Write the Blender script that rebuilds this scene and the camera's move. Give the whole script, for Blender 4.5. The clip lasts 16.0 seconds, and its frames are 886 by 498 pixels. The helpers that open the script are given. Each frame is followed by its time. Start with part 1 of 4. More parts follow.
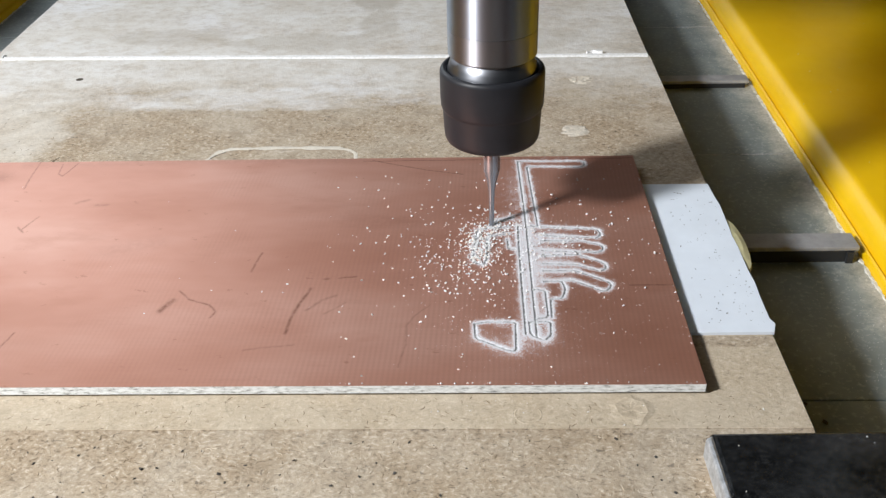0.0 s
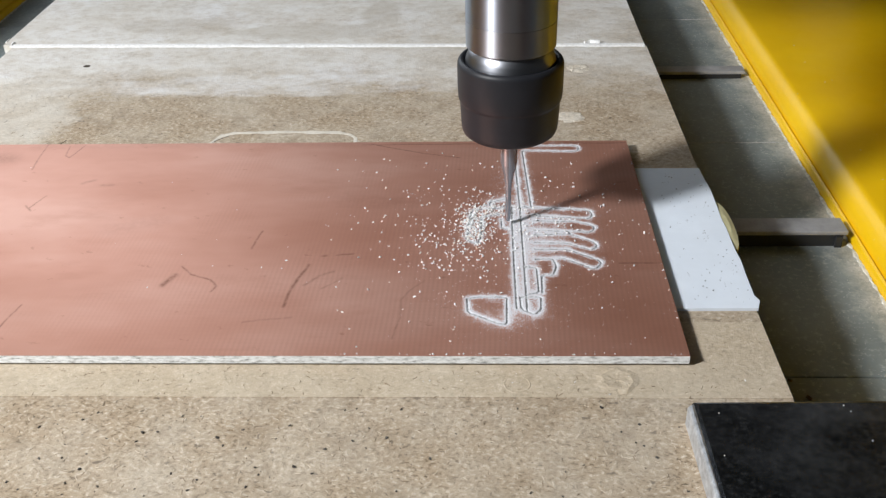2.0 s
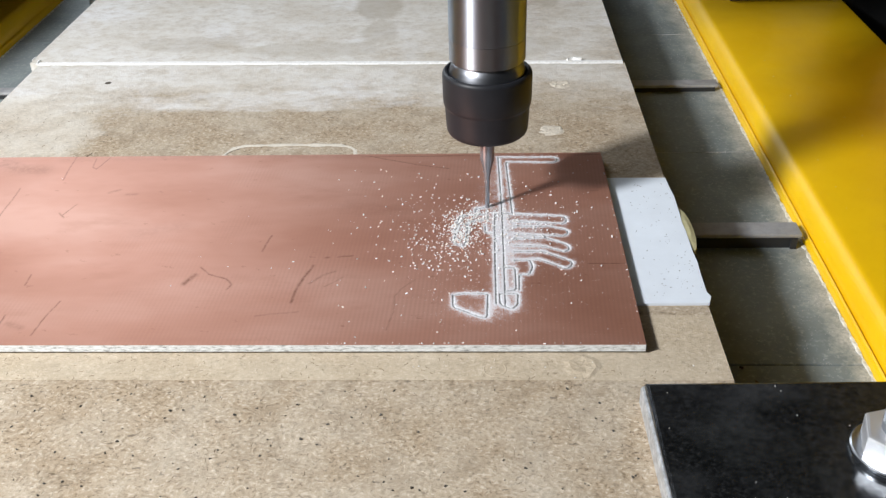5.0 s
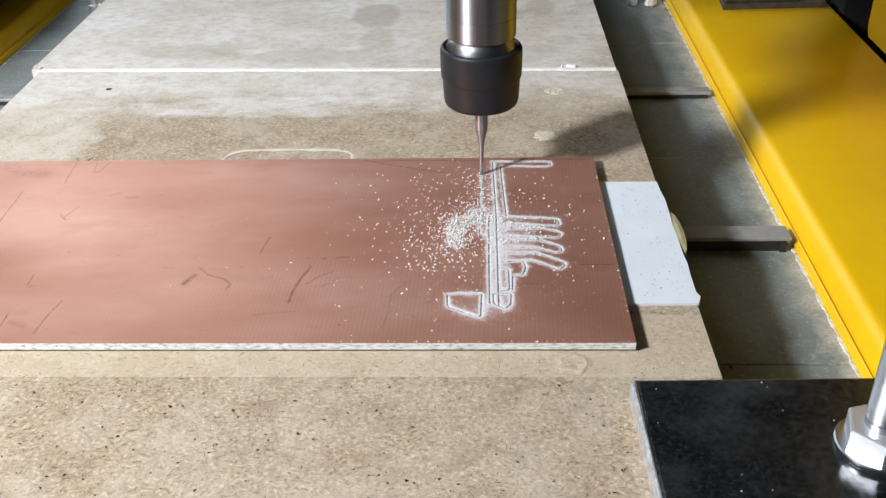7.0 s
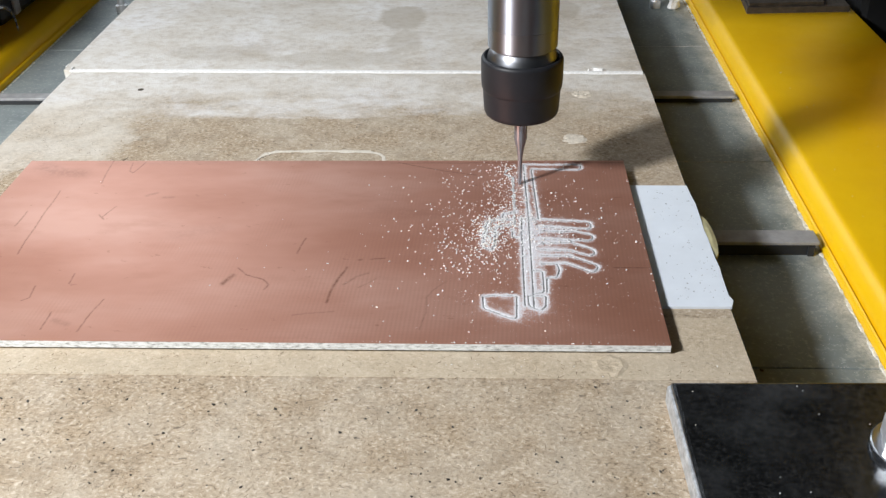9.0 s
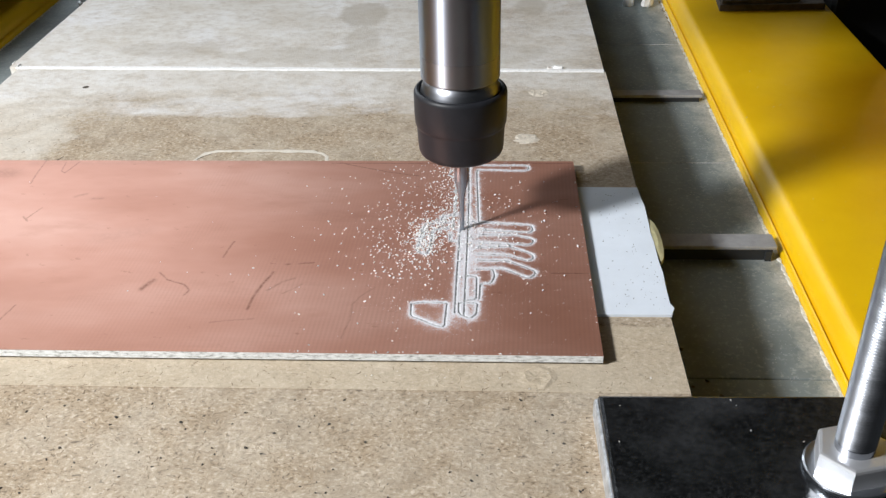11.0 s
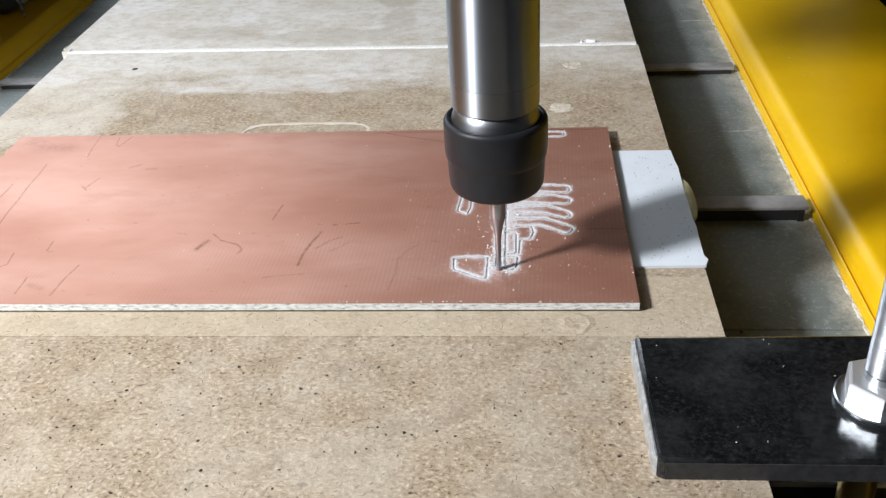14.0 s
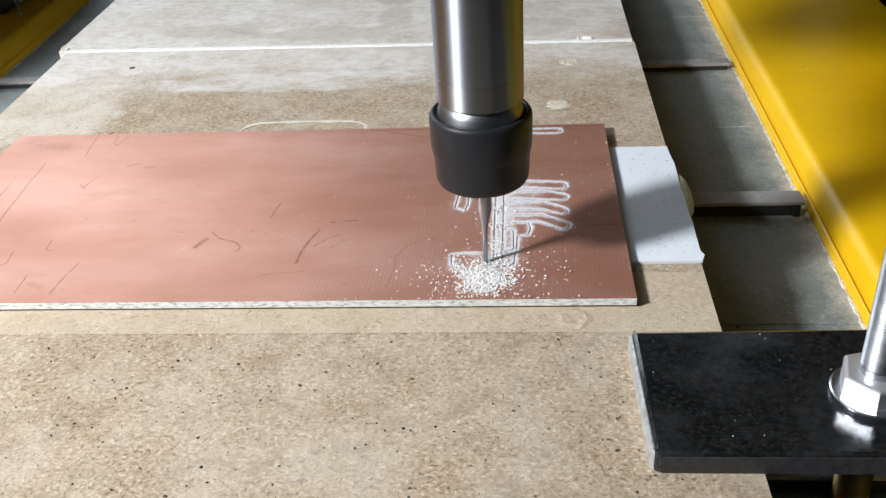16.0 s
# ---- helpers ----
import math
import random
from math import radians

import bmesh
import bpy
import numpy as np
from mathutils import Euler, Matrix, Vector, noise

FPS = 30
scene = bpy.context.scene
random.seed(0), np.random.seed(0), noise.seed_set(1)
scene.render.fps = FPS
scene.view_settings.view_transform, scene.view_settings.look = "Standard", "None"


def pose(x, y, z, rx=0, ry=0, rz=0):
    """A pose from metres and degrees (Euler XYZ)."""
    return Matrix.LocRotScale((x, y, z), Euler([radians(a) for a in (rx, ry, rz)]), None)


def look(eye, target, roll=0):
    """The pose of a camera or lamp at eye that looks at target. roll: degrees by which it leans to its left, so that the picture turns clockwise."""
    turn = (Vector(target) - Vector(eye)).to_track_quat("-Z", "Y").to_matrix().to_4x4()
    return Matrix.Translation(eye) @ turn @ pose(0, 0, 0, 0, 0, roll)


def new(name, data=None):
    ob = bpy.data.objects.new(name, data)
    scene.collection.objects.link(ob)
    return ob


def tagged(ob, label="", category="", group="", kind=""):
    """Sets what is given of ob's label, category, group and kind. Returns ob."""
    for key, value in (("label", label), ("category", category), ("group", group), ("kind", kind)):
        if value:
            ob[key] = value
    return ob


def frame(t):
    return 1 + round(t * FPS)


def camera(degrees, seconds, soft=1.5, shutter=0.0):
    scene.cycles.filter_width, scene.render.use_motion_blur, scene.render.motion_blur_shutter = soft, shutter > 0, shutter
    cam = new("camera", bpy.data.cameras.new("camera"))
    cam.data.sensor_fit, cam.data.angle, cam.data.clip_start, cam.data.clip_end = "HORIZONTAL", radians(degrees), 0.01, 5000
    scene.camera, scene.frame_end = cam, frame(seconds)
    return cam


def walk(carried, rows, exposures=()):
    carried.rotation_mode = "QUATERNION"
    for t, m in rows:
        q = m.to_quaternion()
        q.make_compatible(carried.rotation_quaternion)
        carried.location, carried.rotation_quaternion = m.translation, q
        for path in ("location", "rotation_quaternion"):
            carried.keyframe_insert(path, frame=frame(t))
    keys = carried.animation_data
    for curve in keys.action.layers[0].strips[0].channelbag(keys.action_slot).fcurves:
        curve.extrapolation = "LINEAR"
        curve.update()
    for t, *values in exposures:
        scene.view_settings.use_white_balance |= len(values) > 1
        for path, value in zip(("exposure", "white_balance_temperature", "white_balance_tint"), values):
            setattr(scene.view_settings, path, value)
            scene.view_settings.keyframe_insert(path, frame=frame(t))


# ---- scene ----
cam = camera(49.32, 16.0, soft=1.4)
# seconds, eye in millimetres, yaw, pitch, roll in degrees
PATH = [
    (0, -36.48, -115.88, 98.86, 1.91, -32.42, -1.53),
    (0.5, -35.27, -117.06, 98.94, 2.03, -32.41, -1.58),
    (1, -35.34, -117.69, 98.18, 2.04, -32.41, -1.48),
    (1.5, -35.16, -119.47, 97.20, 2.16, -32.45, -1.48),
    (2, -34.09, -122.12, 98.22, 2.39, -32.47, -1.45),
    (2.5, -33.82, -131.79, 100.02, 2.62, -32.47, -1.46),
    (2.7, -31.07, -139.13, 102.76, 2.86, -32.07, -1.79),
    (3, -31.59, -147.82, 108.81, 2.62, -32.47, -1.59),
    (3.5, -33.02, -144.78, 109.45, 2.55, -32.46, -1.64),
    (4, -32.69, -139.78, 109.03, 2.56, -32.48, -1.63),
    (4.5, -31.06, -140.11, 110.19, 2.64, -32.48, -1.70),
    (7, -29.61, -145.37, 111.01, 2.44, -31.79, -1.53),
    (7.5, -32.35, -145.56, 110.25, 2.57, -31.85, -1.57),
    (8, -35.44, -146.34, 111.72, 2.89, -31.85, -1.46),
    (10.5, -29.32, -147.77, 113.51, 3.32, -31.80, -1.43),
    (10.8, -18.73, -140.12, 105.63, 3.86, -31.16, -1.64),
    (11, -20.60, -138.65, 108.57, 3.26, -31.79, -1.37),
    (11.2, -18.48, -135.41, 106.53, 4.57, -31.34, -2.07),
    (11.5, -21.39, -135.90, 109.45, 4.72, -31.70, -1.80),
    (11.8, -21.58, -135.19, 102.83, 5.90, -31.32, -2.32),
    (12, -25.02, -138.54, 104.84, 5.42, -31.72, -1.99),
    (12.5, -24.53, -144.79, 106.84, 5.46, -31.80, -2.61),
    (13, -22.36, -150.14, 108.15, 5.47, -31.79, -3.04),
    (13.5, -21.94, -150.70, 106.26, 5.61, -31.64, -3.23),
    (14, -21.80, -150.12, 105.69, 5.57, -31.81, -3.34),
    (14.5, -21.82, -150.46, 105.91, 5.55, -31.82, -3.40),
    (15, -21.07, -150.64, 105.96, 5.36, -31.86, -3.33),
    (15.5, -21.60, -150.14, 105.60, 5.29, -31.96, -3.33),
    (16, -21.81, -150.93, 106.08, 5.40, -31.98, -3.55),
]
MM = 0.001
walk(cam, [(t, pose(x * MM, y * MM, z * MM, 90 + p, 0, w) @ pose(0, 0, 0, 0, 0, r)) for t, x, y, z, w, p, r in PATH],
     exposures=[(0.0, -0.08), (2.0, -0.18), (3.0, -0.22), (4.5, -0.07), (7.0, 0.01), (8.0, -0.07), (10.5, -0.04), (12.0, -0.06), (16.0, -0.02)])

# ---- light ----
world = bpy.data.worlds.new("room_air")
world.use_nodes = True
world.node_tree.nodes["Background"].inputs["Color"].default_value = (0.75, 0.85, 1.0, 1)
world.node_tree.nodes["Background"].inputs["Strength"].default_value = 0.012
scene.world = world
scene.view_settings.exposure = 0.0


def area_lamp(name, eye, target, power, size, colour):
    data = bpy.data.lights.new(name, "AREA")
    data.shape, data.size, data.energy, data.color = "DISK", size * MM, power, colour
    ob = new(name, data)
    ob.matrix_world = look([v * MM for v in eye], [v * MM for v in target])
    return ob


# the work lamp that throws the shadow of the spindle to the back and right
area_lamp("work_lamp_light", (-347, -178, 276), (-30, 40, 0), 3.7, 56, (0.97, 0.985, 1.0))
# the cool workshop lamp high up beyond the far left corner of the machine
area_lamp("ceiling_lamp_light", (-1250, 1620, 1000), (-100, 60, 0), 22.0, 1600, (0.86, 0.93, 1.0))


# ---- materials ----
class Mat:
    """A principled material with a short way to add noise, ramps and bump."""

    def __init__(self, name, colour=(0.5, 0.5, 0.5), rough=0.5, metal=0.0):
        self.m = bpy.data.materials.new(name)
        self.m.use_nodes = True
        self.t = self.m.node_tree
        self.b = self.t.nodes["Principled BSDF"]
        self.set("Base Color", (*colour, 1))
        self.set("Roughness", rough)
        self.set("Metallic", metal)
        self.co = self.node("ShaderNodeTexCoord").outputs["Object"]

    def node(self, kind, **kw):
        n = self.t.nodes.new(kind)
        for k, v in kw.items():
            n.inputs[k].default_value = v
        return n

    def set(self, name, v):
        self.b.inputs[name].default_value = v

    def link(self, a, b):
        self.t.links.new(a, b)

    def mapped(self, sx=1, sy=1, sz=1, rz=0):
        n = self.node("ShaderNodeMapping", Scale=(sx, sy, sz), Rotation=(0, 0, radians(rz)))
        self.link(self.co, n.inputs["Vector"])
        return n.outputs[0]

    def noise(self, size_mm, detail=4, rough=0.6, co=None, distort=0.0):
        """size_mm: about the size of one blotch."""
        n = self.node("ShaderNodeTexNoise", Scale=1000 / size_mm, Detail=detail, Roughness=rough, Distortion=distort)
        self.link(co or self.co, n.inputs["Vector"])
        return n.outputs["Fac"]

    def ramp(self, fac, stops):
        n = self.node("ShaderNodeValToRGB")
        e = n.color_ramp.elements
        while len(e) < len(stops):
            e.new(0.5)
        for el, (p, c) in zip(e, stops):
            el.position = p
            el.color = (*c, 1) if not isinstance(c, (int, float)) else (c, c, c, 1)
        self.link(fac, n.inputs[0])
        return n.outputs[0]

    def mix(self, fac, a, b, how="MIX"):
        n = self.t.nodes.new("ShaderNodeMix")
        n.data_type, n.blend_type = "RGBA", how
        for i, v, s in ((0, fac, n.inputs[0]), (1, a, n.inputs[6]), (2, b, n.inputs[7])):
            if hasattr(v, "links"):
                self.link(v, s)
            else:
                s.default_value = v if i == 0 else (*v, 1)
        return n.outputs[2]

    def math(self, op, a, b=0.0):
        n = self.t.nodes.new("ShaderNodeMath")
        n.operation = op
        for v, s in ((a, n.inputs[0]), (b, n.inputs[1])):
            if hasattr(v, "links"):
                self.link(v, s)
            else:
                s.default_value = v
        return n.outputs[0]

    def attr(self, name):
        n = self.t.nodes.new("ShaderNodeAttribute")
        n.attribute_name = name
        return n.outputs["Fac"]

    def colour(self, out):
        self.link(out, self.b.inputs["Base Color"])

    def rough(self, out):
        self.link(out, self.b.inputs["Roughness"])

    def bump(self, height, mm, strength=1.0):
        n = self.node("ShaderNodeBump", Strength=strength, Distance=mm * MM)
        self.link(height, n.inputs["Height"])
        self.link(n.outputs[0], self.b.inputs["Normal"])


def make_mdf(name, base, dark, pale, dusty):
    m = Mat(name, base, 0.85)
    curl = m.node("ShaderNodeTexNoise", Scale=260.0, Detail=3.0)
    m.link(m.co, curl.inputs["Vector"])
    bend = m.t.nodes.new("ShaderNodeVectorMath")
    bend.operation = "MULTIPLY_ADD"
    m.link(curl.outputs["Color"], bend.inputs[0])
    bend.inputs[1].default_value = (0.0022, 0.0022, 0.0)
    m.link(m.co, bend.inputs[2])

    def strands(scale, rz):
        n = m.node("ShaderNodeMapping", Scale=scale, Rotation=(0, 0, radians(rz)))
        m.link(bend.outputs[0], n.inputs["Vector"])
        return n.outputs[0]

    fib = m.noise(0.62, 5, 0.72, strands((0.75, 1.0, 1.0), 24))
    fib2 = m.noise(0.95, 5, 0.72, strands((1.0, 0.72, 1.0), -24))
    blot = m.noise(17, 5, 0.62)
    c = m.ramp(fib, [(0.36, dark), (0.47, base), (0.55, base), (0.65, pale)])
    c = m.mix(m.ramp(fib2, [(0.54, 0.0), (0.66, 0.42)]), c, pale)
    c = m.mix(m.ramp(fib2, [(0.32, 0.4), (0.44, 0.0)]), c, dark)
    fleck = m.ramp(m.noise(1.1, 3, 0.6, m.mapped(0.75, 1.15, 1, 32), 0.7), [(0.325, 1.0), (0.365, 0.0)])
    c = m.mix(m.math("MULTIPLY", fleck, 0.8), c, (0.075, 0.048, 0.026))
    c = m.mix(m.math("MULTIPLY", m.ramp(blot, [(0.38, 0.0), (0.66, 1.0)]), dusty), c, (0.59, 0.535, 0.45))
    patch = m.ramp(m.noise(6, 5, 0.7, m.mapped(0.85, 1, 1, 15), 0.4), [(0.50, 0.0), (0.68, 0.45)])
    c = m.mix(patch, c, tuple(v * 0.62 for v in base))
    m.colour(c)
    m.bump(m.math("ADD", fib, fib2), 0.16, 0.75)
    return m


MDF = make_mdf("worn_fibreboard", (0.395, 0.307, 0.212), (0.17, 0.118, 0.068), (0.64, 0.56, 0.455), 0.46)


def surfaced_mdf():
    """Fibreboard with a paler planed band and dusty sweeps, laid along y."""
    m = MDF
    sep = m.t.nodes.new("ShaderNodeSeparateXYZ")
    m.link(m.co, sep.inputs[0])
    wob = m.math("MULTIPLY", m.math("SUBTRACT", m.noise(22, 6, 0.75, m.mapped(0.7, 1, 1)), 0.5), 0.062)
    y = m.math("ADD", sep.outputs[1], wob)

    def band(lo, hi, soft):
        a = m.math("SUBTRACT", y, lo * MM)
        up = m.math("MULTIPLY", a, 1 / (soft * MM))
        dn = m.math("MULTIPLY", m.math("SUBTRACT", hi * MM, y), 1 / (soft * MM))
        n = m.t.nodes.new("ShaderNodeClamp")
        m.link(m.math("MINIMUM", up, dn), n.inputs[0])
        return n.outputs[0]

    def spot(cx, cy, rx, ry):
        """1 in the middle of an uneven round blotch, 0 outside."""
        u = m.math("MULTIPLY", m.math("SUBTRACT", sep.outputs[0], cx * MM), 1 / (rx * MM))
        v = m.math("MULTIPLY", m.math("SUBTRACT", sep.outputs[1], cy * MM), 1 / (ry * MM))
        r = m.math("SQRT", m.math("ADD", m.math("MULTIPLY", u, u), m.math("MULTIPLY", v, v)))
        rag = m.math("MULTIPLY", m.math("SUBTRACT", m.noise(9, 6, 0.7), 0.5), 1.1)
        return m.ramp(m.math("ADD", r, rag), [(0.72, 1.0), (0.98, 0.0)])

    old = m.b.inputs["Base Color"].links[0].from_socket
    # sanding dust: thick towards the saw line and the left, thin and streaky to the right
    side = m.math("MULTIPLY", m.math("ADD", sep.outputs[0], 0.02), -9.0)
    sweep = m.math("ADD", m.noise(30, 6, 0.72, m.mapped(0.75, 1.1, 1, 8)), m.math("MULTIPLY", side, 0.10))
    thick = m.ramp(sweep, [(0.34, 0.30), (0.48, 0.72), (0.64, 0.96)])
    wisps = m.ramp(m.noise(3.0, 6, 0.75, m.mapped(0.8, 1, 1, 12)), [(0.34, 0.55), (0.56, 1.0)])
    far = m.math("MULTIPLY", band(110, 400, 17), m.math("MULTIPLY", thick, wisps))
    c = m.mix(far, old, m.ramp(m.noise(26, 6, 0.68, m.mapped(0.9, 1, 1, 25)), [(0.34, (0.67, 0.64, 0.59)), (0.50, (0.745, 0.73, 0.70)), (0.66, (0.80, 0.80, 0.805))]))
    streak = m.math("MULTIPLY", spot(-88, 117, 52, 8), m.ramp(m.noise(7, 6, 0.75, m.mapped(0.6, 1.1, 1)), [(0.36, 0.0), (0.66, 0.7)]))
    c = m.mix(streak, c, (0.80, 0.805, 0.82))
    for cx, cy, rx, ry, k in ((-66, 200, 10, 15, 0.62), (-64, 174, 7, 13, 0.38), (-6, 207, 6, 12, 0.5), (-84, 158, 26, 8, 0.34), (-125, 164, 22, 8, 0.30), (-20, 160, 20, 10, 0.35)):
        c = m.mix(m.math("MULTIPLY", spot(cx, cy, rx, ry), k), c, (0.40, 0.35, 0.28))
    c = m.mix(m.math("MULTIPLY", spot(-178, 98, 48, 30), m.ramp(m.noise(8, 6, 0.7), [(0.34, 0.25), (0.62, 0.6)])), c, (0.74, 0.71, 0.65))
    # the planed strip in front of the board is told by its straight edge
    up = m.math("GREATER_THAN", sep.outputs[1], -7.5 * MM)
    strip = m.math("MULTIPLY", up, m.math("LESS_THAN", sep.outputs[1], 12 * MM))
    c = m.mix(m.math("MULTIPLY", strip, 0.42), c, (0.62, 0.53, 0.40))
    m.colour(c)


surfaced_mdf()


def make_copper():
    m = Mat("milled_copper_cladding", (0.62, 0.31, 0.22), 0.42, 0.85)
    weave = m.t.nodes.new("ShaderNodeTexWave")
    weave.wave_type, weave.bands_direction = "BANDS", "X"
    weave.inputs["Scale"].default_value = 360
    weave.inputs["Distortion"].default_value = 0.7
    weave.inputs["Detail"].default_value = 2
    m.link(m.mapped(1, 0.25, 1, 8), weave.inputs["Vector"])
    blot = m.noise(34, 4, 0.55, m.mapped(0.6, 1.3, 1))
    smear = m.noise(9, 5, 0.65, m.mapped(0.5, 1.4, 1, 20))
    c = m.ramp(blot, [(0.36, (0.475, 0.22, 0.152)), (0.5, (0.54, 0.272, 0.20)), (0.64, (0.60, 0.334, 0.26))])
    c = m.mix(m.ramp(smear, [(0.54, 0.0), (0.70, 0.28)]), c, (0.42, 0.195, 0.135))
    cross = m.t.nodes.new("ShaderNodeTexWave")
    cross.wave_type, cross.bands_direction = "BANDS", "Y"
    for k, v in (("Scale", 330), ("Distortion", 0.8), ("Detail", 2)):
        cross.inputs[k].default_value = v
    m.link(m.mapped(0.3, 1, 1, 5), cross.inputs["Vector"])
    # the glass weave shows through most where the foil was rubbed, towards the near right
    sep = m.t.nodes.new("ShaderNodeSeparateXYZ")
    m.link(m.co, sep.inputs[0])
    lie = m.math("SUBTRACT", m.math("MULTIPLY", m.math("ADD", sep.outputs[0], 0.1), 3.2), m.math("MULTIPLY", sep.outputs[1], 3.0))
    print_mask = m.ramp(m.math("ADD", m.noise(20, 4, 0.6), lie), [(0.38, 0.05), (0.62, 1.0)])
    cloth = m.math("ADD", m.math("MULTIPLY", weave.outputs["Fac"], 0.72), m.math("MULTIPLY", cross.outputs["Fac"], 0.28))
    lines = m.math("MULTIPLY", m.ramp(cloth, [(0.30, 0.0), (0.80, 0.19)]), print_mask)
    c = m.mix(lines, c, (0.36, 0.17, 0.12))
    # dull tarnish in drifts, and small brown spots
    tarn = m.ramp(m.noise(46, 5, 0.6, m.mapped(0.45, 1.5, 1, -10)), [(0.48, 0.0), (0.66, 0.36)])
    c = m.mix(tarn, c, (0.44, 0.21, 0.148))
    spots = m.ramp(m.noise(3.0, 4, 0.65, m.mapped(0.8, 1.2, 1, 30)), [(0.655, 0.0), (0.70, 0.55)])
    c = m.mix(spots, c, (0.36, 0.16, 0.105))
    # finger stains and scratches
    worn = m.ramp(m.noise(1.4, 4, 0.7), [(0.36, 0.35), (0.58, 1.0)])
    c = m.mix(m.math("MULTIPLY", m.math("MULTIPLY", m.attr("mark"), worn), 0.9), c, (0.20, 0.075, 0.045))
    grain = m.math("ADD", m.math("MULTIPLY", m.noise(0.28, 3, 0.75), 1.9), m.math("MULTIPLY", m.noise(1.6, 3, 0.6), 0.8))
    lack = m.math("SUBTRACT", m.math("ADD", grain, m.attr("dust")), 1.80)
    dust = m.ramp(m.math("MULTIPLY", lack, 2.6), [(0.0, 0.0), (1.0, 0.85)])
    c = m.mix(dust, c, (0.70, 0.735, 0.79))
    cut = m.attr("cut")
    c = m.mix(cut, c, m.ramp(m.noise(0.5, 3, 0.6), [(0.42, (0.20, 0.20, 0.20)), (0.58, (0.50, 0.52, 0.54))]))
    m.colour(c)
    shut = m.math("MAXIMUM", cut, dust)
    m.link(m.math("MULTIPLY", m.math("SUBTRACT", 1.0, shut), 0.62), m.b.inputs["Metallic"])
    m.rough(m.math("ADD", m.math("MULTIPLY", shut, 0.45), m.ramp(smear, [(0.3, 0.45), (0.8, 0.51)])))
    m.bump(m.math("ADD", m.math("MULTIPLY", weave.outputs["Fac"], 0.6), m.math("MULTIPLY", m.noise(2.5, 3), 0.5)), 0.014, 0.35)
    return m.m


def make_fibreglass():
    m = Mat("sawn_fibreglass_edge", (0.62, 0.64, 0.60), 0.7)
    n = m.noise(0.8, 5, 0.7, m.mapped(0.45, 1, 1.6))
    m.colour(m.ramp(n, [(0.36, (0.22, 0.22, 0.215)), (0.43, (0.60, 0.61, 0.60)), (0.58, (0.84, 0.86, 0.86))]))
    m.bump(n, 0.15, 0.7)
    return m.m


def make_yellow():
    m = Mat("yellow_enamel", (0.80, 0.44, 0.008), 0.28)
    m.set("Specular IOR Level", 0.28)
    n = m.noise(40, 4, 0.6)
    c = m.ramp(n, [(0.3, (0.77, 0.45, 0.003)), (0.7, (0.86, 0.535, 0.006))])
    fine = m.ramp(m.noise(1.1, 2), [(0.72, 0.0), (0.78, 0.35)])
    m.colour(m.mix(fine, c, (0.75, 0.68, 0.48)))
    m.rough(m.ramp(m.noise(12, 5, 0.65), [(0.3, 0.30), (0.75, 0.46)]))
    m.bump(m.noise(1.8, 3, 0.5), 0.03, 0.3)
    return m.m


def make_bed():
    m = Mat("dull_zinc_plate", (0.30, 0.33, 0.33), 0.45, 0.35)
    n = m.noise(18, 5, 0.6)
    c = m.ramp(n, [(0.3, (0.21, 0.25, 0.255)), (0.7, (0.31, 0.35, 0.35))])
    dust = m.ramp(m.noise(1.3, 4, 0.65), [(0.54, 0.0), (0.72, 0.6)])
    c = m.mix(dust, c, (0.55, 0.57, 0.58))
    # chips and dust drifted against the rail's foot, with its bounced light painted in
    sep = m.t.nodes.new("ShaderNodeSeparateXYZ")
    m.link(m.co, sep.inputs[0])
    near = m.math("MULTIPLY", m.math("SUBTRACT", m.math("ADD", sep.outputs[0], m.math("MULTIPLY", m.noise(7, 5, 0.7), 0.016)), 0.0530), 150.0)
    drift_glow = m.t.nodes.new("ShaderNodeClamp")
    m.link(near, drift_glow.inputs[0])
    m.colour(m.mix(m.math("MULTIPLY", drift_glow.outputs[0], m.ramp(m.noise(0.7, 3, 0.7), [(0.32, 0.35), (0.60, 0.95)])), c, (0.70, 0.70, 0.67)))
    m.rough(m.ramp(m.noise(5, 5, 0.6), [(0.3, 0.45), (0.7, 0.68)]))
    m.bump(m.noise(0.9, 3), 0.03, 0.4)
    return m.m


def make_steel(name, colour, rough, streak=0.04, metal=1.0, turned=0.0):
    m = Mat(name, colour, rough, metal)
    if turned:
        m.set("Anisotropic", turned)
        m.set("Anisotropic Rotation", 0.25)
        tan = m.t.nodes.new("ShaderNodeTangent")
        tan.direction_type, tan.axis = "RADIAL", "Z"
        m.link(tan.outputs[0], m.b.inputs["Tangent"])
    n = m.noise(6, 3, 0.6, m.mapped(0.05, 0.05, 5))
    big = m.noise(9, 3, 0.5)
    m.colour(m.mix(m.ramp(big, [(0.35, 0.0), (0.7, 0.5)]), colour, tuple(v * 0.82 for v in colour)))
    if not turned:
        m.rough(m.ramp(n, [(0.3, max(0.05, rough - streak)), (0.7, rough + streak)]))
    return m.m


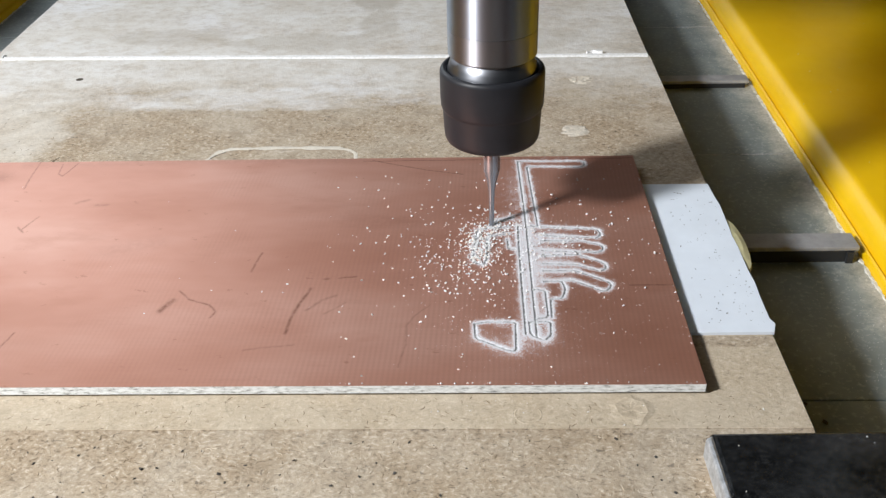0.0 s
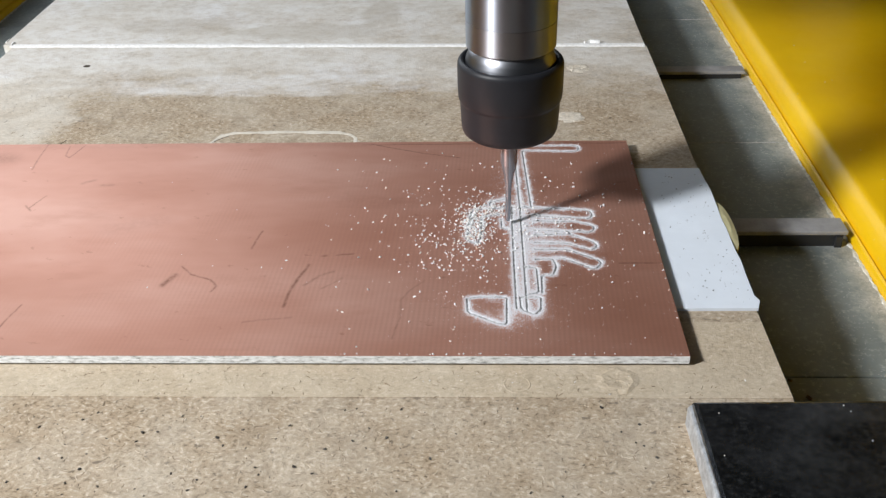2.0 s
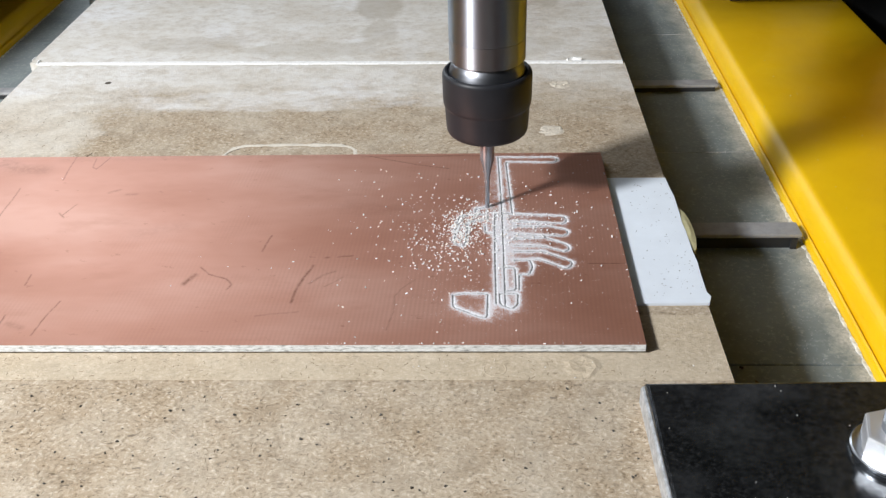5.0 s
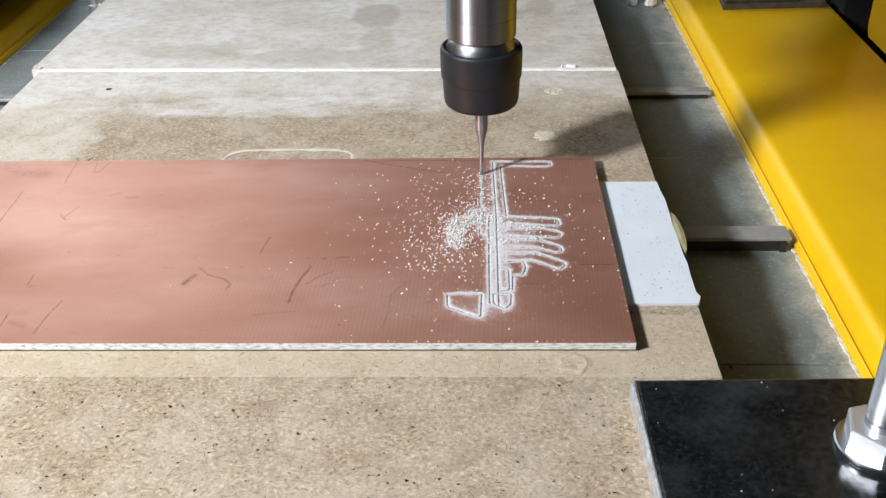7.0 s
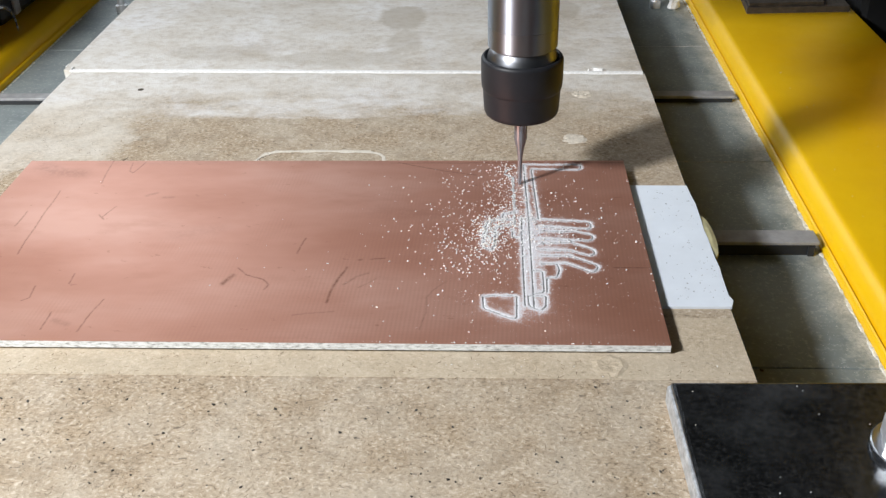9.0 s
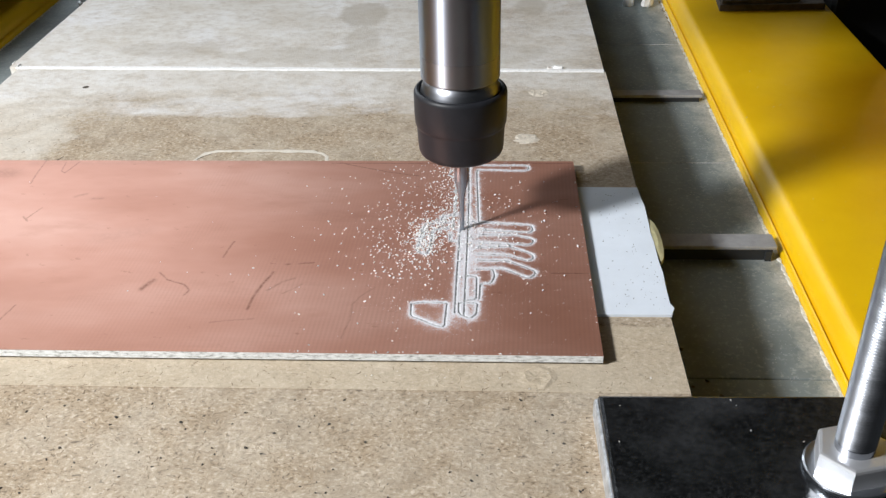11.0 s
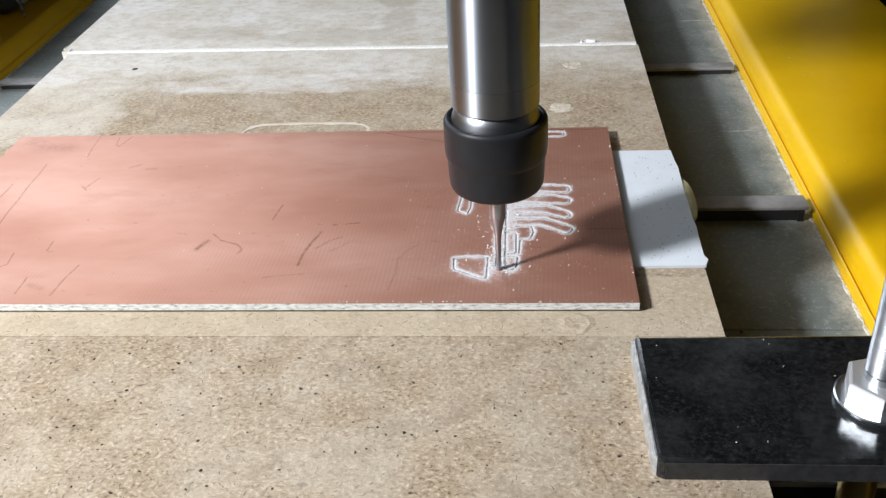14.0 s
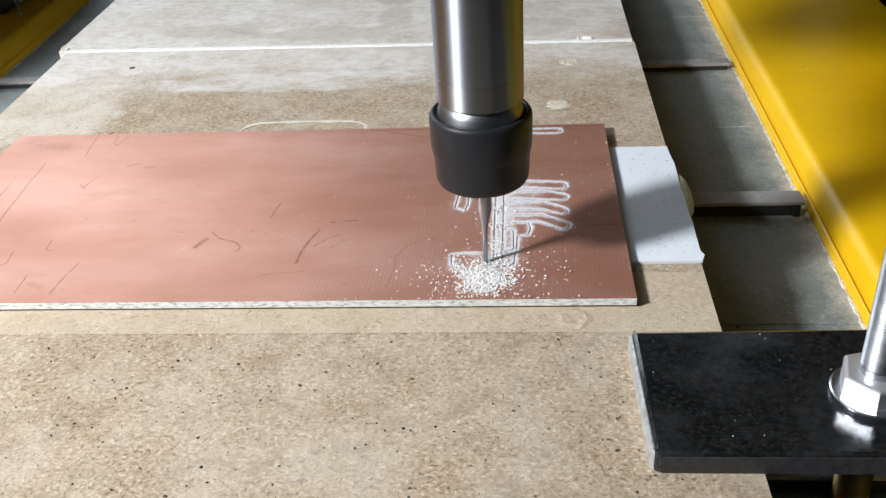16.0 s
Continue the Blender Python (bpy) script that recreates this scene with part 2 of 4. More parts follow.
def make_black_plate():
    m = Mat("black_oxide_plate", (0.010, 0.011, 0.013), 0.25)
    n = m.noise(1.2, 6, 0.75)
    big = m.noise(11, 4, 0.6)
    scr = m.noise(1.1, 4, 0.7, m.mapped(0.22, 2.2, 1, -52))
    c = m.ramp(n, [(0.42, (0.006, 0.007, 0.008)), (0.58, (0.011, 0.012, 0.015)), (0.74, (0.035, 0.036, 0.040))])
    c = m.mix(m.ramp(big, [(0.45, 0.0), (0.70, 0.5)]), c, (0.024, 0.026, 0.031))
    c = m.mix(m.ramp(scr, [(0.58, 0.0), (0.72, 0.3)]), c, (0.10, 0.10, 0.105))
    c = m.mix(0.55, c, m.ramp(n, [(0.35, (0.065, 0.07, 0.075)), (0.65, (0.18, 0.19, 0.20))]))
    haze = m.ramp(m.noise(15, 4, 0.6, m.mapped(1, 1, 1, 30)), [(0.46, 0.0), (0.70, 0.22)])
    grit = m.ramp(m.noise(0.6, 4, 0.7), [(0.50, 0.0), (0.72, 0.35)])
    dusty = m.math("MAXIMUM", haze, m.math("MULTIPLY", grit, 0.6))
    m.colour(m.mix(dusty, c, (0.115, 0.118, 0.122)))
    m.link(m.math("SUBTRACT", 0.9, dusty), m.b.inputs["Metallic"])
    m.rough(m.ramp(m.math("ADD", m.math("MULTIPLY", big, 0.6), m.math("MULTIPLY", n, 0.4)), [(0.38, 0.13), (0.62, 0.25)]))
    m.bump(m.math("ADD", scr, n), 0.03, 0.35)
    return m.m


def make_plain(name, colour, rough=0.6, metal=0.0, size=2.0, spread=0.25, relief=0.05):
    m = Mat(name, colour, rough, metal)
    n = m.noise(size, 5, 0.65)
    m.colour(m.ramp(n, [(0.3, tuple(v * (1 - spread) for v in colour)), (0.7, tuple(min(1, v * (1 + spread)) for v in colour))]))
    m.bump(n, relief, 0.5)
    return m.m


def make_chip():
    m = Mat("glass_fibre_chips", (0.8, 0.76, 0.68), 0.7)
    g = m.t.nodes.new("ShaderNodeNewGeometry")
    m.colour(m.ramp(g.outputs["Random Per Island"], [(0.0, (0.72, 0.735, 0.75)), (0.7, (0.81, 0.815, 0.82)), (0.93, (0.79, 0.74, 0.68)), (1.0, (0.62, 0.44, 0.35))]))
    return m.m


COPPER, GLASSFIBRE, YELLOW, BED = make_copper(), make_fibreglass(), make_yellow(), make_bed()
SHAFT = make_steel("ground_steel", (0.355, 0.395, 0.455), 0.46, turned=0.96)
RING = make_steel("dull_ground_steel", (0.38, 0.395, 0.43), 0.46, turned=0.94)
NECK = make_steel("polished_dark_steel", (0.30, 0.31, 0.34), 0.34)
NUT = make_plain("black_oxide_steel", (0.017, 0.018, 0.022), 0.46, 0.0, 6, 0.2, 0.01)
NUT.node_tree.nodes["Principled BSDF"].inputs["Specular IOR Level"].default_value = 0.3
CARBIDE = make_steel("bright_carbide", (0.30, 0.335, 0.375), 0.24, metal=0.7)
ZINC = make_steel("zinc_plated_steel", (0.88, 0.89, 0.92), 0.36, metal=0.75)
WASHER = make_steel("bright_zinc_washer", (0.70, 0.73, 0.78), 0.27)
STUD = make_steel("dull_zinc_thread", (0.46, 0.48, 0.52), 0.34)
BRASSY = make_steel("yellow_zinc_thread", (0.55, 0.45, 0.22), 0.35)
PLATE = make_black_plate()
BAR = make_plain("dusty_grey_bar", (0.36, 0.36, 0.37), 0.6, 0.3, 4, 0.2, 0.05)
EDGE = make_plain("dull_black_edge", (0.032, 0.033, 0.036), 0.6, 0.0, 1.6, 0.45, 0.06)
WORN = make_plain("worn_plate_edge", (0.55, 0.57, 0.60), 0.45, 0.6, 1.5, 0.35, 0.05)
PAPER = make_plain("white_tape_liner", (0.71, 0.77, 0.85), 0.75, 0.0, 8, 0.04, 0.02)
TAPE = make_plain("yellowed_tape", (0.52, 0.48, 0.28), 0.5, 0.0, 3, 0.15, 0.05)
SCUFF = make_plain("rubbed_fibre", (0.63, 0.585, 0.51), 0.9, 0.0, 1.5, 0.15, 0.1)
FUZZ = make_plain("raised_fibre_dust", (0.87, 0.865, 0.85), 0.9, 0.0, 0.8, 0.18, 0.2)
GRIME = make_plain("settled_dust", (0.66, 0.64, 0.57), 0.9, 0.0, 1.2, 0.35, 0.2)
FILLER = make_plain("sanded_filler", (0.60, 0.54, 0.455), 0.9, 0.0, 0.9, 0.25, 0.3)
MILLED = make_plain("milled_dust", (0.50, 0.50, 0.51), 0.9, 0.0, 0.5, 0.3, 0.1)
CRUMB = make_plain("wood_crumbs", (0.15, 0.11, 0.06), 0.9, 0.0, 0.8, 0.4, 0.1)
BARK = make_plain("dark_wood_fibre", (0.15, 0.10, 0.055), 0.85, 0.0, 0.9, 0.4, 0.05)
STRAW = make_plain("pale_wood_fibre", (0.60, 0.52, 0.41), 0.85, 0.0, 0.9, 0.2, 0.05)
HOLE = make_plain("dark_hole", (0.06, 0.045, 0.03), 0.9, 0.0, 1, 0.3, 0.1)
DARK = make_plain("dark_machine_paint", (0.02, 0.021, 0.023), 0.5, 0.0, 20, 0.3, 0.05)
CARD = make_plain("greasy_cardboard", (0.075, 0.06, 0.045), 0.8, 0.0, 3, 0.4, 0.1)
PLASTER = make_plain("workshop_plaster", (0.22, 0.22, 0.22), 0.9, 0.0, 300, 0.2, 0.5)
CONCRETE = make_plain("workshop_concrete", (0.16, 0.16, 0.155), 0.9, 0.0, 120, 0.25, 1.0)
CHIP = make_chip()
SPECK = make_plain("dark_grit", (0.05, 0.045, 0.04), 0.8, 0.0, 0.3, 0.4, 0.02)


# ---- helpers for shapes; all numbers in millimetres ----
def part(name, bm, material, parent=None, label="", smooth=False):
    for v in bm.verts:
        v.co *= MM
    me = bpy.data.meshes.new(name)
    bmesh.ops.recalc_face_normals(bm, faces=bm.faces)
    if smooth:
        for f in bm.faces:
            f.smooth = True
        for e in bm.edges:
            e.smooth = len(e.link_faces) == 2 and e.calc_face_angle(0) < radians(32)
    bm.to_mesh(me)
    bm.free()
    me.materials.append(material.m if isinstance(material, Mat) else material)
    ob = new(name, me)
    ob.parent = parent
    if label:
        ob["label"] = label
    return ob


def thing(name, label, category, group="", kind=""):
    return tagged(new(name), label, category, group, kind)


def box(bm, x0, x1, y0, y1, z0, z1, bevel=0.0, seg=2):
    vs = [bm.verts.new((x, y, z)) for x in (x0, x1) for y in (y0, y1) for z in (z0, z1)]
    fs = [bm.faces.new([vs[i] for i in f]) for f in ((0, 1, 3, 2), (4, 6, 7, 5), (0, 4, 5, 1), (2, 3, 7, 6), (0, 2, 6, 4), (1, 5, 7, 3))]
    if bevel:
        es = list({e for f in fs for e in f.edges})
        bmesh.ops.bevel(bm, geom=es, offset=bevel, segments=seg, profile=0.5, affect="EDGES")
    return bm


def slab(x0, x1, y0, y1, z0, z1, bevel=0.0):
    return box(bmesh.new(), x0, x1, y0, y1, z0, z1, bevel)


def lathe(profile, n=64, centre=(0, 0)):
    """Turned body from (radius, height) pairs, closed at both ends."""
    bm = bmesh.new()
    rings = []
    for r, z in profile:
        rings.append([bm.verts.new((centre[0] + r * math.cos(2 * math.pi * i / n), centre[1] + r * math.sin(2 * math.pi * i / n), z)) for i in range(n)])
    for a, b in zip(rings, rings[1:]):
        for i in range(n):
            bm.faces.new((a[i], a[(i + 1) % n], b[(i + 1) % n], b[i]))
    bm.faces.new(rings[0])
    bm.faces.new(rings[-1])
    return bm


def extrude_profile(points, y0, y1, steps=1, lean=0.0):
    """A closed (x, z) outline drawn out along y; lean shifts x per millimetre of y."""
    bm = bmesh.new()
    rows = []
    for k in range(steps + 1):
        y = y0 + (y1 - y0) * k / steps
        rows.append([bm.verts.new((x + lean * (y - 80), y, z)) for x, z in points])
    for a, b in zip(rows, rows[1:]):
        for i in range(len(points)):
            j = (i + 1) % len(points)
            bm.faces.new((a[i], a[j], b[j], b[i]))
    bm.faces.new(rows[0])
    bm.faces.new(rows[-1])
    return bm


def prism(outline, z0, z1, bevel=0.0):
    """An (x, y) outline raised from z0 to z1."""
    bm = bmesh.new()
    lo = [bm.verts.new((x, y, z0)) for x, y in outline]
    hi = [bm.verts.new((x, y, z1)) for x, y in outline]
    n = len(outline)
    for i in range(n):
        bm.faces.new((lo[i], lo[(i + 1) % n], hi[(i + 1) % n], hi[i]))
    bm.faces.new(lo)
    top = bm.faces.new(hi)
    if bevel:
        bmesh.ops.bevel(bm, geom=list(top.edges), offset=bevel, segments=2, profile=0.5, affect="EDGES")
    return bm


def ridge(points, width, height, z, rng, rag=0.3):
    """A ragged low ridge that follows a line of (x, y) points."""
    bm = bmesh.new()
    fine = []
    for (xa, ya), (xb, yb) in zip(points, points[1:]):
        n = max(2, int(math.hypot(xb - xa, yb - ya) / (width * 0.9)))
        fine += [(xa + (xb - xa) * i / n, ya + (yb - ya) * i / n) for i in range(n)]
    fine.append(points[-1])
    rows = []
    for i, (x, y) in enumerate(fine):
        xa, ya = fine[max(0, i - 1)]
        xb, yb = fine[min(len(fine) - 1, i + 1)]
        d = math.hypot(xb - xa, yb - ya) or 1
        nx, ny = -(yb - ya) / d, (xb - xa) / d
        w = width * (0.5 + rng.uniform(-rag, rag))
        h = height * (1 + rng.uniform(-rag, rag) * 1.6)
        o = rng.uniform(-rag, rag) * width * 0.3
        rows.append([bm.verts.new((x + nx * (o + s * w), y + ny * (o + s * w), z + (h if k in (1, 2) else -0.05))) for k, s in enumerate((-1, -0.45, 0.45, 1))])
    for a, b in zip(rows, rows[1:]):
        for k in range(3):
            bm.faces.new((a[k], a[k + 1], b[k + 1], b[k]))
        bm.faces.new((a[3], a[0], b[0], b[3]))
    bm.faces.new(rows[0])
    bm.faces.new(rows[-1])
    return bm


def chips(name, places, parent=None, size=(0.18, 0.5), material=None, seed=1, lift=0.0):
    """Many small bent flakes at (x, y, z) places, as one object."""
    rng = random.Random(seed)
    vs, fs = [], []
    for x, y, z in places:
        a = rng.uniform(*size)
        dims = (a, a * rng.uniform(0.35, 0.75), a * rng.uniform(0.25, 0.6))
        m = Euler((rng.uniform(-0.6, 0.6), rng.uniform(-0.6, 0.6), rng.uniform(0, 6.3))).to_matrix()
        k = len(vs)
        bend = rng.uniform(0.1, 0.5) * a
        for i in (-0.5, 0.5):
            for j in (-0.5, 0.5):
                for h in (-0.5, 0.5):
                    v = m @ Vector((i * dims[0] * rng.uniform(0.6, 1.1), j * dims[1] * rng.uniform(0.6, 1.1), h * dims[2] + (bend * 0.5 if i > 0 else 0)))
                    vs.append(((x + v.x) * MM, (y + v.y) * MM, (z + dims[2] * 0.45 + lift + v.z) * MM))
        fs += [[k + i for i in f] for f in ((0, 1, 3, 2), (4, 6, 7, 5), (0, 4, 5, 1), (2, 3, 7, 6), (0, 2, 6, 4), (1, 5, 7, 3))]
    me = bpy.data.meshes.new(name)
    me.from_pydata(vs, [], fs)
    me.materials.append(material or CHIP)
    ob = new(name, me)
    ob.parent = parent
    return ob


# heights of the layers: board top 0, board underside -1.6, tape below it, fibreboard top, bed
PCB_L, PCB_D, PCB_T = 156.0, 78.0, 1.6
MDF_Z, BED_Z = -2.2, -22.0


# ---- the structure: room, bench, bed ----
def room():
    for name, b, mat in (
        ("floor", (-2200, 2000, -2000, 2200, -900, -800), CONCRETE),
        ("ceiling", (-2200, 2000, -2000, 2200, 2000, 2100), PLASTER),
        ("wall_north", (-2200, 2000, 2200, 2300, -800, 2000), PLASTER),
        ("wall_south", (-2200, 2000, -2100, -2000, -800, 2000), PLASTER),
        ("wall_west", (-2300, -2200, -2000, 2200, -800, 2000), PLASTER),
        ("wall_east", (2000, 2100, -2000, 2200, -800, 2000), PLASTER),
    ):
        tagged(part(name, slab(*b), mat), "plain grey workshop surface in dim light", name.split("_")[0], kind="structure")


def bench():
    tagged(part("workbench", slab(-600, 500, -500, 700, -800, -60, 3), DARK), "dark workbench below the milling machine", "bench", kind="structure")


def machine_bed():
    bed = thing("machine_bed", "dull grey zinc plates of the milling machine's bed, dusty with chips", "machine bed")
    edges = [-56, 21, 121, 222, 322]
    for y0, y1 in zip(edges, edges[1:]):
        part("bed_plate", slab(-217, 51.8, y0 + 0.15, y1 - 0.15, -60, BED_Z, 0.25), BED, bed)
    for y0, w, h in ((67.3, 6.2, 4.0), (166.3, 4.8, 2.5), (-28.0, 6.2, 4.0)):
        part("slot_bar", slab(-211, 50.4, y0, y0 + w, BED_Z + h - 1.1, BED_Z + h, 0.3), BAR, bed, "flat grey bar laid across the bed")
        # dark filler under the bar draws the shaded gap as a solid strip
        part("slot_gap_shade", slab(-210, 49.4, y0 + 0.12, y0 + w - 0.3, BED_Z, BED_Z + h - 1.05), DARK, bed)
        if h > 3:
            part("slot_stop", slab(47.6, 49.2, y0 - 0.6, y0 + 0.1, BED_Z, BED_Z + h - 1.2, 0.1), DARK, bed)
    for y in edges[2:-1]:
        part("joint_dust", ridge([(x, y + 0.05) for x in range(16, 52, 3)], 0.3, 0.03, BED_Z, random.Random(int(y)), 0.45), MILLED, bed, "pale dust caught in the joint")
    return bed


def side_rail(name, inner, way, y0, y1, lean):
    """A folded yellow rail: a low lip at the bed, a rolled edge, a groove, a broad flat top."""
    rail = thing(name, "glossy yellow painted steel side rail with a rolled edge", "machine rail", "side rails")
    pts = [(0, -60), (0, -21.2), (0.15, -20.4), (0.5, -19.8), (0.85, -19.6), (1.2, -20.5), (1.5, -19.5), (1.75, -18.2), (2.3, -17.1), (2.95, -16.0), (3.55, -15.2), (4.2, -14.55), (4.9, -14.16), (5.8, -14.0)]
    pts += [(59, -14.0), (60, -14.5), (60, -60)]
    body = part("rail_body", extrude_profile([(inner + way * x, z) for x, z in pts], y0, y1, 6, lean), YELLOW, rail, smooth=True)
    rng = random.Random(7)
    line = [(inner + way * -0.35 + lean * (y - 80), y) for y in range(int(y0) + 62, int(y1) - 30, 3)]
    part("dust_line", ridge(line, 0.9, 0.16, BED_Z, rng, 0.45), GRIME, body, "pale dust along the foot of the rail")
    return rail


room()
bench()
machine_bed()
side_rail("yellow_rail", 51.9, 1, -56, 322, 0.005)
side_rail("yellow_rail", -213.2, -1, -56, 322, -0.010)


# ---- the fibreboard ----
def spoilboards():
    front = thing("spoilboard", "worn brown fibreboard spoilboard with planed bands and drilled marks", "spoilboard")
    rng = random.Random(3)
    top = part("board", prism([(-171.5, -7.5), (14.6, -7.5), (14.6, 143.6), (-171.5, 147.9)], BED_Z + 4.0, MDF_Z, 0.04), MDF, front)
    part("front_board", slab(-171.5, 14.6, -56, -7.502, BED_Z + 4.0, MDF_Z - 0.14, 0.03), MDF, front, "rough unplaned fibreboard strip")
    part("fuzzy_seam", ridge([(-171.8, 148.5), (-120, 147.4), (-60, 145.8), (14.0, 144.2)], 3.0, 0.34, MDF_Z, rng, 0.09), FUZZ, top, "pale fuzzy saw line across the board")
    part("torn_fibre", ridge([(-171.9, 147.6), (-172.3, 149.4), (-172.0, 150.6)], 1.0, 0.5, MDF_Z, rng, 0.2), FUZZ, top)
    part("torn_fibre", ridge([(-3.0, 145.4), (-1.2, 146.2), (1.5, 145.6)], 1.2, 0.7, MDF_Z, rng, 0.4), FUZZ, top)
    # the worn outline of a routed slot behind the board
    part("slot_outline", ridge([(-97.4, 80.0), (-96.6, 84.0), (-95.0, 86.6), (-92.4, 88.0), (-80, 88.3), (-67, 87.8), (-64.4, 86.8), (-62.9, 84.6), (-62.4, 80.0)], 1.9, 0.05, MDF_Z, rng, 0.22), SCUFF, top)
    part("slot_outline", ridge([(-150, 85.0), (-128, 85.8), (-110, 85.4), (-99.5, 83.0)], 1.1, 0.04, MDF_Z, rng, 0.5), MDF, top)
    # filled screw dimples
    for x, y, r in ((-10.9, 95.5, 3.0), (-6.5, 127.2, 2.6), (-11.8, -3.4, 3.0)):
        pts = [(r * 1.15, 0.0), (r * 0.8, 0.22), (r * 0.5, 0.12), (0.4, 0.05)]
        bm = lathe([(p, MDF_Z + h - 0.03) for p, h in pts], 18, (x, y))
        for v in bm.verts:
            k = 0.8 if y > 20 else 0.25
            v.co.x += rng.uniform(-k, k)
            v.co.y += rng.uniform(-k, k)
            v.co.z += rng.uniform(-0.03, 0.08)
        part("dimple", bm, FILLER if y > 20 else MDF, top, "pale filled screw dimple")
    part("screw_hole", lathe([(1.0, MDF_Z + 0.01), (0.8, MDF_Z + 0.02)], 14, (-143.8, 132.0)), HOLE, top)
    part("screw_hole", lathe([(0.9, MDF_Z + 0.01), (0.7, MDF_Z + 0.02)], 9, (-12.8, -2.2)), HOLE, top)
    bm = lathe([(2.2, MDF_Z - 0.02), (2.05, MDF_Z + 0.07), (1.9, MDF_Z + 0.02), (0.3, MDF_Z + 0.03)], 24, (-27.8, -4.4))
    part("plug", bm, MDF, top, "round glued plug")
    part("pen_mark", ridge([(-98.0, 79.5), (-96.0, 84.0), (-93.5, 86.4)], 0.4, 0.05, MDF_Z, rng, 0.3), HOLE, top, "dark pencil mark")
    part("pen_mark", ridge([(-134.4, 79.0), (-132.5, 84.6)], 0.35, 0.05, MDF_Z, rng, 0.3), HOLE, top)
    back = thing("spoilboard", "dusty pale fibreboard spoilboard behind the saw line", "spoilboard")
    sheet = part("board", prism([(-175.0, 149.1), (14.2, 144.7), (14.2, 300), (-175.0, 300)], BED_Z + 3.0, MDF_Z + 0.05, 0.1), MDF, back)
    part("torn_fibre", ridge([(-175.1, 151.6), (-175.2, 153.0), (-175.0, 154.4)], 0.6, 0.25, MDF_Z, rng, 0.2), FUZZ, sheet)


# ---- the copper-clad board ----
STROKES = {
    "elbow": [(-29.0, 47.5), (-35.0, 47.0), (-36.1, 35.4), (-33.9, 34.0), (-33.2, 36.9), (-33.1, 44.1), (-29.0, 45.2)],
    "elbow_top": [(-28.3, 51.1), (-31.4, 50.0), (-31.3, 47.9)],
    "elbow_foot": [(-29.2, 43.0), (-29.1, 39.6), (-28.0, 39.6)],
    "trapezium": [(-35.8, 15.9), (-33.8, 16.5), (-28.8, 16.4), (-29.0, 8.5), (-30.2, 8.6), (-35.6, 11.9), (-35.8, 15.9)],
    "hexagon": [(-26.5, 16.4), (-22.8, 16.5), (-23.0, 12.6), (-24.2, 11.2), (-26.4, 12.8), (-26.5, 16.4)],
    "long_left": [(-27.0, 48.0), (-27.2, 27.8), (-27.2, 13.0)],
    "box": [(-25.5, 26.0), (-23.1, 25.8), (-23.1, 17.7), (-25.5, 17.2)],
    "hook": [(-23.1, 28.5), (-19.9, 28.7), (-19.4, 26.1), (-20.2, 23.2), (-22.3, 23.2), (-22.5, 17.7)],
    "corner": [(-25.7, 75.8), (-11.4, 75.6), (-10.9, 74.3), (-11.8, 72.7), (-23.8, 73.3), (-23.0, 48.0)],
    "long_right": [(-25.7, 75.8), (-25.3, 48.5), (-25.4, 12.3)],
    "finger_a": [(-25.0, 48.0), (-22.5, 47.7), (-11.5, 46.6), (-10.9, 44.8), (-11.7, 43.3), (-22.6, 44.4)],
    "finger_b": [(-22.7, 42.4), (-15.1, 42.3), (-11.4, 40.8), (-11.0, 39.3), (-12.1, 38.1), (-22.8, 38.9)],
    "finger_c": [(-22.8, 37.2), (-16.3, 37.6), (-11.6, 34.5), (-11.2, 32.9), (-12.5, 31.7), (-16.8, 34.1), (-22.9, 34.4)],
    "finger_d": [(-23.0, 32.0), (-17.1, 32.0), (-11.3, 28.1), (-11.1, 26.8), (-12.5, 25.2), (-17.7, 28.8), (-23.1, 28.6)],
}
